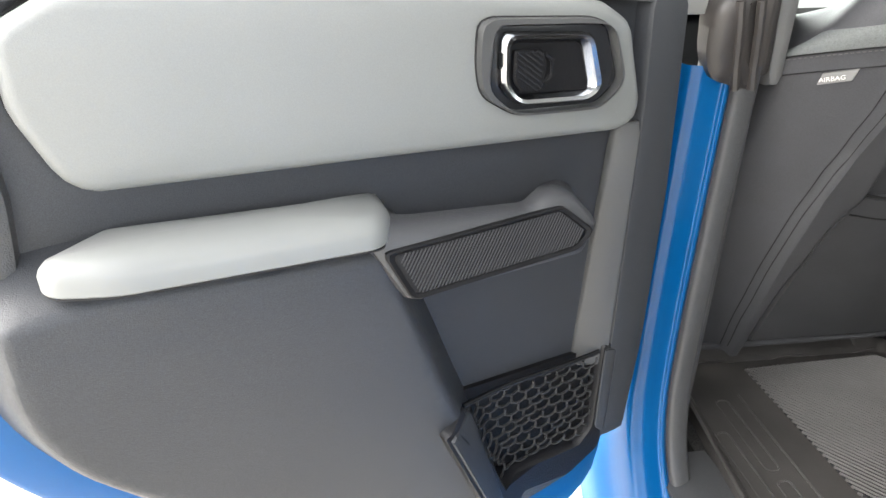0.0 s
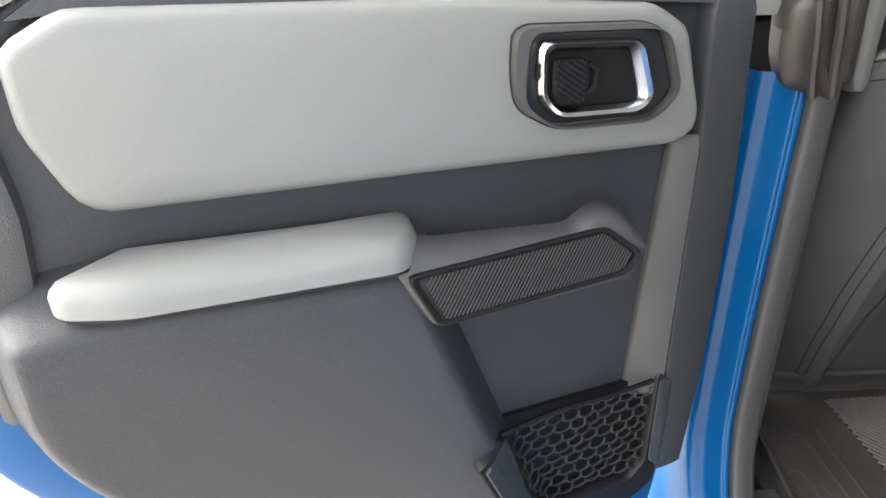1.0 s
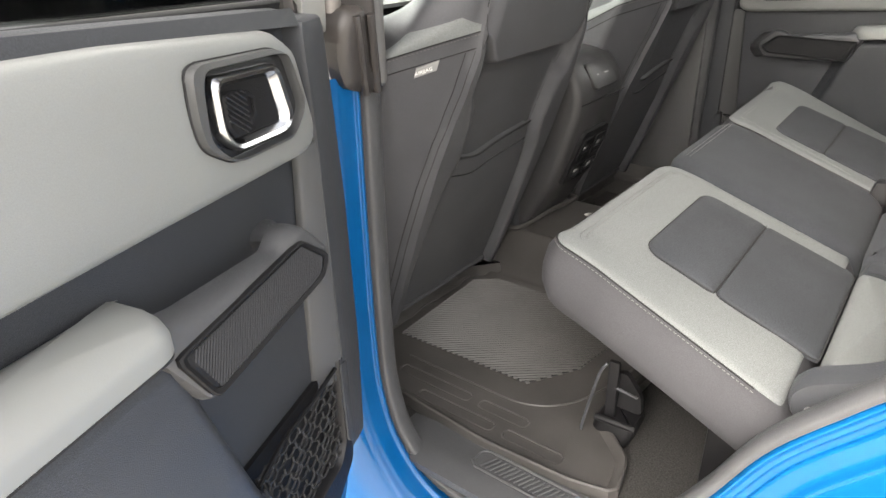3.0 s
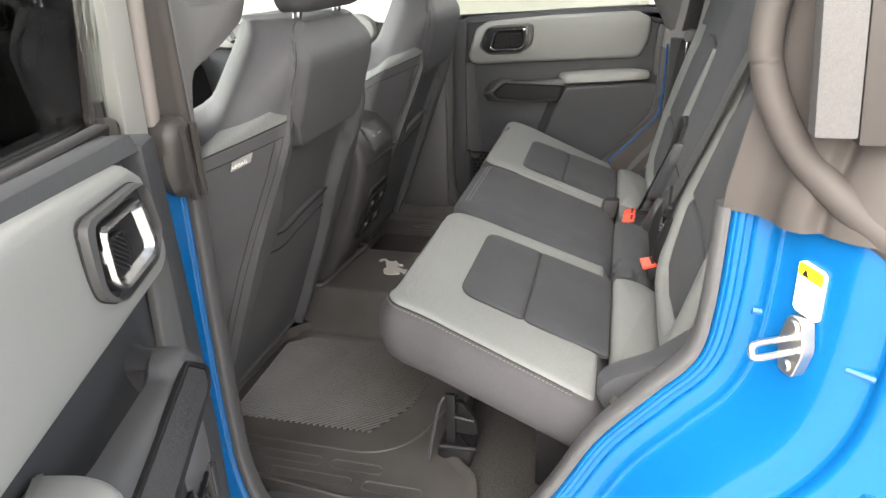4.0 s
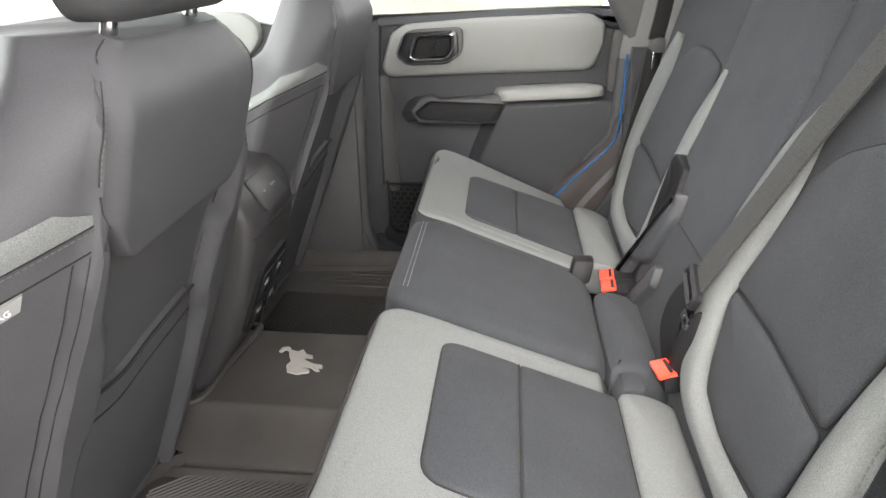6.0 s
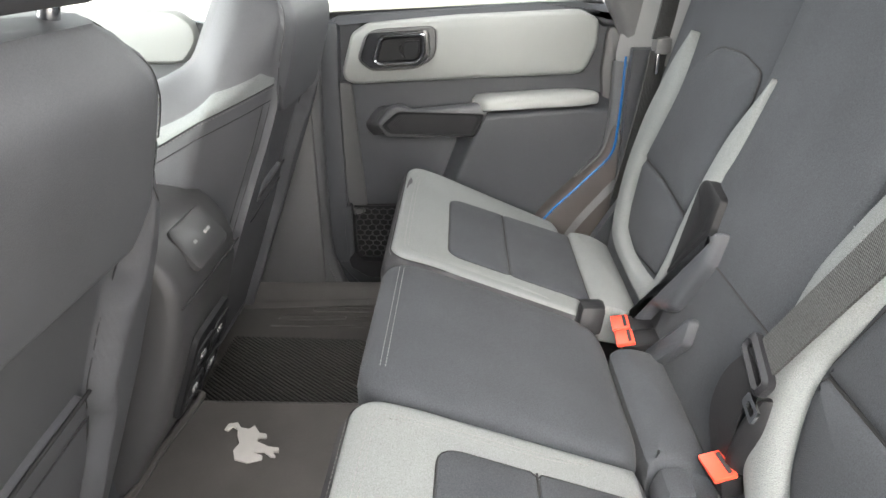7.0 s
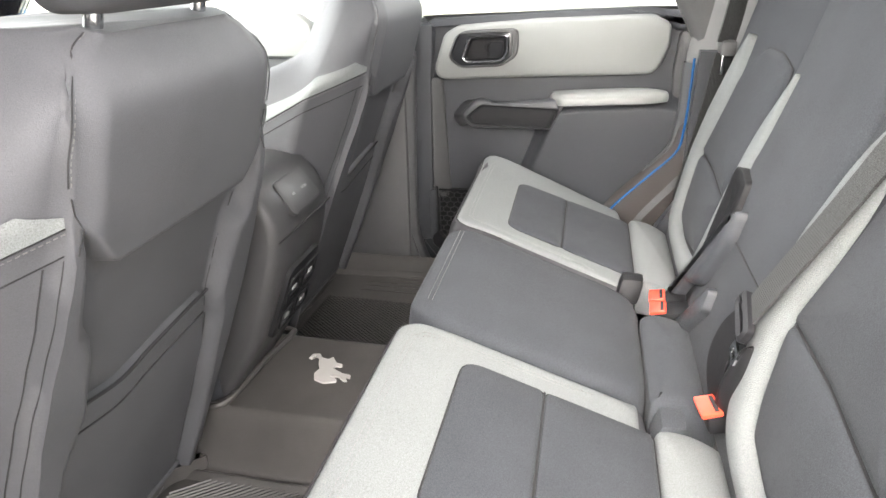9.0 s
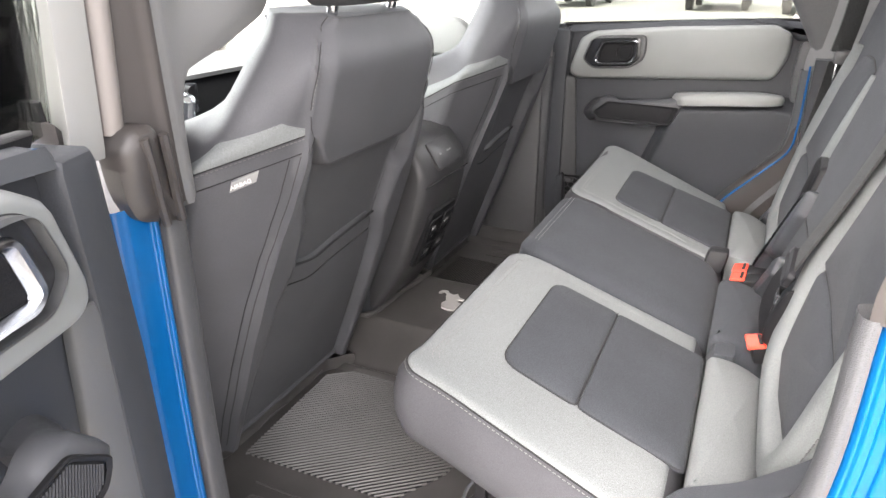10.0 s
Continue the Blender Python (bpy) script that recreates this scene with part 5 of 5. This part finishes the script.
for sx in (-1, 1):
    tray = part("mat_tray", solid([(sx * 0.155, 0.07), (sx * 0.30, 0.02), (sx * 0.46, 0.035), (sx * 0.52, -0.03), (sx * 0.592, -0.045), (sx * 0.608, 0.02), (sx * 0.614, 0.17), (sx * 0.596, 0.365), (sx * 0.585, 0.50), (sx * 0.155, 0.50)],
                                  [(0.0, FLOOR - 0.013), (0.0, FLOOR + 0.008), (0.003, FLOOR + 0.010), (0.007, FLOOR + 0.009), (0.016, FLOOR)], xy, 110, 0.015), RUBBER, mat, "black rubber floor tray with a raised rim")
    field = [(sx * 0.150, 0.190), (sx * 0.275, 0.118), (sx * 0.360, 0.130), (sx * 0.448, 0.184), (sx * 0.455, 0.462), (sx * 0.205, 0.470), (sx * 0.150, 0.415)]
    # Black sheet below the ribs: the grooves' shade is put into its colour.
    part("rib_field_shade", solid(field, [(0.0, FLOOR - 0.001), (0.001, FLOOR + 0.0015)], xy, 60, 0.008), BLACK, tray)
    ribs = bmesh.new()
    for k in range(72):
        # ribs run aslant across the well
        y = -0.50 + k * 0.0115
        ends = []
        for i in range(len(field)):
            (xa, ya), (xb, yb) = field[i], field[(i + 1) % len(field)]
            g = lambda px, py: py - y - 1.25 * abs(px)
            if g(xa, ya) * g(xb, yb) < 0:
                f = g(xa, ya) / (g(xa, ya) - g(xb, yb))
                ends.append((xa + (xb - xa) * f, ya + (yb - ya) * f))
        if len(ends) == 2:
            (xa, ya), (xb, yb) = ends
            tube([(xa, ya, FLOOR + 0.0018), (xb, yb, FLOOR + 0.0018)], 0.0019, 6, ribs, flat=1.5)
    part("ribs", ribs, RUBBER, tray)
    # raised lozenges and a border line moulded into the tray
    for x, y0, y1 in ((0.535, 0.24, 0.39), (0.535, 0.13, 0.22), (0.572, 0.17, 0.32), (0.572, 0.05, 0.15)):
        ring = rounded([(sx * (x - 0.010), y0), (sx * (x + 0.010), y0), (sx * (x + 0.010), y1), (sx * (x - 0.010), y1)], 0.009)
        part("lozenge", tube([(p.x, p.y, FLOOR) for p in ring + ring[:1]], 0.0018, 5), RUBBER, tray)
    part("border_line", tube(smooth_path([(sx * 0.50, 0.40, FLOOR), (sx * 0.50, 0.25, FLOOR), (sx * 0.495, 0.16, FLOOR), (sx * 0.45, 0.10, FLOOR), (sx * 0.36, 0.065, FLOOR), (sx * 0.30, 0.055, FLOOR)], 40), 0.0022, 5), RUBBER, tray)
    # the tray turns up in front, under the front seat, and at its outer side
    part("front_wall", sheet(lambda x, f: Vector((sx * x, 0.482 + 0.034 * f, FLOOR + 0.002 + 0.052 * ease(f) + 0.006 * math.sin(x * 40))), span(0.150, 0.590, 40), span(0, 1, 8), 0.003), RUBBER, tray, angle=60)
    part("corner_lump", solid([(sx * 0.140, 0.430), (sx * 0.185, 0.480), (sx * 0.240, 0.490), (sx * 0.240, 0.520), (sx * 0.140, 0.520)], [(0.0, FLOOR), (0.002, FLOOR + 0.028), (0.012, FLOOR + 0.030)], xy, 50, 0.012), RUBBER, tray)
    if sx > 0:
        part("outer_wall", sheet(lambda y, f: Vector((0.600 + 0.040 * f, y, FLOOR + 0.001 + 0.034 * ease(f))), span(0.0, 0.50, 24), span(0, 1, 8), 0.003), RUBBER, tray, angle=60)
hump = part("tunnel_cover", sheet(lambda x, y: Vector((x, y, tunnel(x, y))), span(-0.165, 0.165, 80), span(-0.05, 0.56, 20), 0.004), RUBBER, mat, angle=70)
# pale emblem on the tunnel: one plain silver silhouette
EMBLEM = [(0.040, 0.331), (0.053, 0.329), (0.056, 0.316), (0.045, 0.308), (0.042, 0.295), (0.050, 0.289), (0.034, 0.277), (0.032, 0.266), (0.024, 0.264), (0.024, 0.275), (0.017, 0.277), (0.006, 0.256), (0.004, 0.241),
          (-0.005, 0.239), (-0.003, 0.248), (-0.014, 0.241), (-0.014, 0.248), (-0.004, 0.260), (-0.006, 0.275), (-0.012, 0.260), (-0.019, 0.259), (-0.026, 0.278), (-0.020, 0.297), (-0.003, 0.304), (0.012, 0.300), (0.027, 0.308), (0.042, 0.312), (0.047, 0.321), (0.038, 0.325)]
part("emblem", solid(EMBLEM, [(0.0, 0.581), (0.0, 0.5855), (0.0003, 0.586)], xy, 170), SILVER, hump, "plain silver emblem on the rubber")

console = thing("console", "dark plastic centre console end with rear vents", "centre console")
REAR = [(0.425, 0.560), (0.350, 0.685), (0.312, 0.79), (0.297, 0.845), (0.293, 0.880), (0.305, 0.915), (0.332, 0.945), (0.37, 0.955), (0.70, 0.955), (0.90, 0.80), (0.90, 0.50), (0.44, 0.50)]


def cons(a, b, h):
    """Across the console: h runs from its middle to both sides."""
    return Vector((0.008 + h, a, b))


shell = solid(REAR, [(0.018, -0.098), (0.006, -0.094), (0.0, -0.084), (0.0, 0.084), (0.006, 0.094), (0.018, 0.098)], cons, 120, 0.012)
shell_ob = part("shell", shell, CONSOLE, console, "dark grained plastic console shell", angle=60)


def face(u, s, h):
    """On the console's sloping rear face: u across, s up the slope from the vent panel's foot."""
    return Vector((0.008 + u, 0.3440 - s * 0.345 - h * 0.94, 0.690 + s * 0.94 - h * 0.345))


panel = part("vent_panel", solid([(-0.068, -0.008), (0.064, -0.008), (0.056, 0.118), (-0.056, 0.118)], [(0.0, -0.004), (0.0, 0.003), (0.003, 0.005)], face, 60, 0.012), BLACK, console, "gloss black panel with outlets")
for u in (-0.030, 0.030):
    for s, tall in ((0.022, 0.034), (0.078, 0.048)):
        part("outlet", ring_solid([(u - 0.024, s - tall / 2), (u + 0.024, s - tall / 2), (u + 0.024, s + tall / 2), (u - 0.024, s + tall / 2)], [(u - 0.020, s - tall / 2 + 0.004), (u + 0.020, s - tall / 2 + 0.004), (u + 0.020, s + tall / 2 - 0.004), (u - 0.020, s + tall / 2 - 0.004)],
                                  [(0, 0.004), (0, 0.0075), (1, 0.0065), (1, 0.004)], face, 32, 0.005, 0.004), BLACK, panel)
        part("outlet_mark", block((u - 0.007, s - 0.004, 0.005), (u + 0.007, s + 0.004, 0.0072), 0.0008, face), TAGGREY, panel)
        part("slat", block((u - 0.019, s - 0.012, 0.0045), (u + 0.019, s - 0.009, 0.0065), 0.0006, face), TRIM, panel)
top_face = lambda u, s, h: Vector((0.008 + u, 0.3005 + s * 0.56 - h * 0.80, 0.905 + s * 0.80 + h * 0.56))
part("cover_flap", solid([(-0.050, -0.022), (0.050, -0.022), (0.048, 0.036), (-0.048, 0.036)], [(0.0, -0.004), (0.0, 0.003), (0.003, 0.005)], top_face, 50, 0.010), CONSOLE, console, "smooth dark cover flap")
for u in (-0.020, 0.012, 0.022):
    part("flap_mark", block((u - 0.004, 0.004, 0.0045), (u + 0.004, 0.008, 0.0056), 0.0004, top_face), TAGGREY, console)
part("joint_line", tube(smooth_path([cons(0.293, 0.865, -0.0975), cons(0.291, 0.866, -0.05), cons(0.2905, 0.867, 0.0), cons(0.291, 0.866, 0.05), cons(0.293, 0.865, 0.0975)], 20), 0.0014, 5), SEAM, console)
part("foot_rim", tube(smooth_path([(-0.12, 0.44, 0.586), (-0.105, 0.41, 0.588), (0.0, 0.402, 0.590), (0.10, 0.392, 0.588), (0.122, 0.40, 0.586), (0.128, 0.45, 0.586)], 30), 0.006, 8), RUBBER, console)

# ---- seat latch, hinge covers and frames under the bench ----
latch = thing("seat_latch", "black plastic and steel seat latch on the floor", "seat latch")
LT = Vector((-0.455, 0.030, FLOOR - 0.012))
part("housing", solid([(-0.035, -0.040), (0.03, -0.040), (0.035, 0.024), (-0.025, 0.024)], [(0.0, 0.0), (0.0, 0.032), (0.005, 0.040), (0.014, 0.042)], lambda a, b, h: LT + Vector((a, b - 0.25 * h, h)), 40, 0.016), BLACK, latch)
part("wire", tube(smooth_path([LT + Vector(p) for p in ((-0.020, 0.004, 0.135), (-0.026, 0.012, 0.118), (-0.034, 0.022, 0.060), (-0.040, 0.028, 0.016), (-0.042, 0.018, 0.005), (-0.043, -0.020, 0.004))], 30), 0.0026, 8), TRIM, latch, "bent dark steel wire")
part("hinge_plate", block(tuple(LT + Vector((-0.020, -0.014, 0.03))), tuple(LT + Vector((-0.012, 0.002, 0.140))), 0.002), BLACK, latch)
part("bracket", solid([(-0.050, 0.052), (0.004, 0.052), (0.006, 0.105), (-0.020, 0.118), (-0.046, 0.085)], [(0.0, 0.0), (0.0, 0.010), (0.003, 0.013)], lambda a, b, h: LT + Vector((-0.005 + h, a, b)), 40, 0.008), BLACK, latch)
part("pin", tube([LT + Vector((-0.018, -0.010, 0.096)), LT + Vector((-0.016, -0.045, 0.090))], 0.0022, 8), TRIM, latch)
part("cap_bar", tube([LT + Vector((-0.034, 0.010, 0.044)), LT + Vector((-0.030, -0.052, 0.044))], 0.005, 10), BLACK, latch)
frame_under = thing("bench_support", "black steel support under the rear bench", "bench support")
part("rail", block((-0.50, -0.30, FLOOR - 0.014), (0.52, -0.12, 0.622), 0.01), BLACK, frame_under)
part("cross_tube", tube([(-0.50, -0.02, 0.662), (0.50, -0.02, 0.662)], 0.012, 10), BLACK, frame_under)
for sx in (-1, 1):
    cover = thing("hinge_cover", "dark plastic seat hinge cover beside the backrest", "hinge cover", group="hinge covers")
    near_edge = [(-0.365, 0.875), (-0.330, 0.815), (-0.275, 0.765), (-0.222, 0.738), (-0.205, 0.715), (-0.215, 0.682), (-0.30, 0.690), (-0.352, 0.770)]
    far_edge = [(-0.280, 0.670), (-0.318, 0.662), (-0.354, 0.735), (-0.352, 0.764), (-0.333, 0.762)]
    part("cover", solid(near_edge if sx < 0 else far_edge, [(0.0, 0.530), (0.0, 0.556), (0.004, 0.564), (0.012, 0.567)],
                        lambda a, b, h: Vector((sx * h, a, b)), 70, 0.012), TRIM, cover)
    if sx < 0:
        part("screw", tube([(sx * 0.564, -0.232, 0.705), (sx * 0.570, -0.232, 0.705)], 0.006, 10), STEEL, cover)
inner_cover = thing("hinge_cover", "folded dark hinge cover between the backrests", "hinge cover", group="hinge covers")
part("cover", solid([(0.141, 0.088), (0.158, 0.228), (0.148, 0.242), (0.125, 0.245), (0.072, 0.236), (0.070, 0.214), (0.064, 0.188), (0.126, 0.092)], [(0.0, -0.004), (0.001, 0.012), (0.005, 0.019), (0.010, 0.021)], back, 90, 0.010, domes=[(0.5, 0.016), (1, 0.014)]), BLACK, inner_cover, "soft black vinyl flap")
# Black plate where the arms leave a dark hollow; its shade is colour only.
part("hollow_shade", solid([(0.190, -0.006), (0.157, 0.030), (0.106, 0.050), (0.070, 0.062), (0.066, 0.030), (0.119, -0.024)], [(0.0, -0.004), (0.0, 0.008), (0.002, 0.010)], back, 50, 0.006), BLACK, inner_cover)
part("arm", solid([(0.182, -0.014), (0.167, 0.004), (0.101, 0.113), (0.040, 0.206), (0.030, 0.204), (0.026, 0.162), (0.064, 0.076), (0.082, 0.060), (0.122, 0.046), (0.152, -0.004)], [(0.0, 0.0), (0.0005, 0.020), (0.003, 0.027), (0.008, 0.031), (0.014, 0.032)], back, 100, 0.008), TRIM, inner_cover)
part("arm", solid([(0.102, -0.024), (0.084, 0.003), (0.020, 0.092), (0.008, 0.092), (0.0, 0.058), (0.026, 0.026), (0.066, -0.030)], [(0.0, 0.0), (0.0005, 0.016), (0.003, 0.023), (0.008, 0.026)], back, 80, 0.008), TRIM, inner_cover)

# ---- buckles and belts ----
def buckle(at, turn, tilt, label):
    b = thing("seat_belt_buckle", label, "seat belt buckle", group="seat belt buckles")
    m = Matrix.Translation(at) @ Euler((radians(tilt), 0, radians(turn))).to_matrix().to_4x4()
    place = lambda x, y, z: m @ Vector((x, y, z))
    body = part("body", block((-0.021, -0.055, -0.016), (0.021, 0.0, 0.010), 0.006, place), BLACK, b)
    part("button", block((-0.019, -0.020, 0.007), (0.019, 0.006, 0.014), 0.003, place), RED, b, "red release button")
    part("slot", block((-0.015, -0.016, 0.0135), (0.015, -0.011, 0.0148), 0.0006, place), SEAM, body)
    part("boot", block((-0.019, -0.095, -0.020), (0.019, -0.05, 0.004), 0.008, place), BLACK, b)
    return b


buckle((-0.178, -0.280, 0.724), 8, -12, "black seat belt buckle with a red button")
buckle((0.146, -0.250, 0.700), -5, -12, "black seat belt buckle with a red button")
buckle((0.105, -0.248, 0.700), -5, -12, "black seat belt buckle with a red button")
loop = thing("belt_loop", "black fabric buckle loop between the cushions", "belt loop")
part("loop", block((0.130, -0.228, 0.700), (0.164, -0.190, 0.742), 0.010, lambda a, b, c: Vector((a + 0.35 * (c - 0.72), b - 0.2 * (c - 0.72), c))), BLACK, loop)
loop = thing("belt_loop", "black fabric buckle loop between the cushions", "belt loop")
part("loop", block((-0.200, -0.262, 0.680), (-0.155, -0.230, 0.716), 0.010, lambda a, b, c: Vector((a, b - 0.3 * (c - 0.71), c))), CLOTH_DARK, loop)

mid_belt = thing("seat_belt", "grey woven seat belt across the middle backrest", "seat belt", group="seat belts")
part("webbing", strip(smooth_path([back(x, s, h) for x, s, h in ((-0.355, 0.62, 0.02), (-0.305, 0.50, 0.022), (-0.250, 0.385, 0.022), (-0.215, 0.30, 0.022), (-0.185, 0.215, 0.026), (-0.164, 0.150, 0.030))], 40), (0.93, -0.09, 0.36), 0.042), WEB, mid_belt, "grey woven webbing")
part("webbing", strip(smooth_path([back(x, s, h) for x, s, h in ((-0.162, 0.146, 0.028), (-0.150, 0.105, 0.034), (-0.158, 0.06, 0.030), (-0.172, 0.0, 0.004))], 24), (0.95, 0.25, 0.0), 0.042), BLACK, mid_belt, "black folded webbing")
guide = [(-0.033, -0.014), (0.033, -0.014), (0.033, 0.014), (-0.033, 0.014)]
turned = lambda a, b, h: back(-0.162 + a * 0.93 - b * 0.37, 0.145 + b * 0.93 + a * 0.37, 0.032 + h)
part("tongue", ring_solid(guide, [(-0.024, -0.005), (0.024, -0.005), (0.024, 0.003), (-0.024, 0.003)], [(0, -0.004), (0, 0.004), (0.5, 0.007), (1, 0.004), (1, -0.004)], turned, 50, 0.010, 0.003), POCKET, mid_belt, "grey plastic belt guide")
part("tongue_blade", ring_solid([(-0.052, -0.030), (-0.022, -0.034), (-0.020, -0.018), (-0.048, -0.014)], [(-0.046, -0.026), (-0.030, -0.029), (-0.028, -0.022), (-0.044, -0.019)], [(0, 0), (0, 0.003), (1, 0.003), (1, 0)], turned, 30, 0.003, 0.002), CHROME, mid_belt)
part("bulge", solid([(-0.172, 0.02), (-0.198, 0.03), (-0.206, 0.09), (-0.192, 0.135), (-0.166, 0.12), (-0.158, 0.06)], [(0.0, -0.004), (0.003, 0.014), (0.010, 0.024)], back, 40, 0.015, domes=[(0.5, 0.028), (1, 0.03)]), BLACK, mid_belt, "black padded belt pouch")

side_belt = thing("seat_belt", "grey seat belt hanging beside the far backrest", "seat belt", group="seat belts")
part("webbing", strip(smooth_path([(0.56, -0.43, 1.50), (0.555, -0.40, 1.30), (0.553, -0.385, 1.14), (0.552, -0.375, 1.07)], 20), (0.55, -0.80, 0.0), 0.046), WEB, side_belt, "grey woven webbing")
part("tongue", block((0.535, -0.395, 1.045), (0.575, -0.365, 1.075), 0.008), TRIM_LIT, side_belt, "grey plastic belt guide")
part("blade", block((0.540, -0.375, 1.010), (0.565, -0.370, 1.048), 0.001), CHROME, side_belt)
part("webbing", strip(smooth_path([(0.552, -0.375, 1.05), (0.556, -0.365, 0.95), (0.565, -0.35, 0.84), (0.575, -0.335, 0.74)], 20), (0.55, -0.80, 0.0), 0.046), WEB, side_belt)

# lower corner trims behind the far door
part("jamb_edge", tube(smooth_path([(0.606, y, z) for y, z in ((-0.329, 1.032), (-0.3295, 0.965), (-0.328, 0.890), (-0.319, 0.834), (-0.269, 0.777), (-0.207, 0.711), (-0.178, 0.672))], 50), 0.0026, 8), BLUE, body_right, "blue painted door jamb edge")
far_trim = thing("corner_trim", "taupe plastic trim behind the closed rear door", "corner trim")
part("panel", solid([(-0.164, 0.668), (-0.194, 0.713), (-0.256, 0.779), (-0.308, 0.836), (-0.319, 0.895), (-0.345, 0.905), (-0.365, 0.80), (-0.36, 0.60), (-0.16, 0.60)], [(0.0, 0.66), (0.0, 0.625), (0.006, 0.612), (0.016, 0.606)], lambda a, b, h: Vector((h, a, b)), 60, 0.02), TAUPE, far_trim)
part("pillar_panel", solid([(-0.345, 0.72), (-0.335, 1.05), (-0.29, 1.13), (-0.22, 1.25), (-0.15, 1.58), (-0.52, 1.58), (-0.50, 0.72)], [(0.0, 0.68), (0.0, 0.645), (0.008, 0.632), (0.02, 0.625)], lambda a, b, h: Vector((h, a, b)), 60, 0.02), TRIM_LIT, far_trim, "smooth grey rear pillar trim")
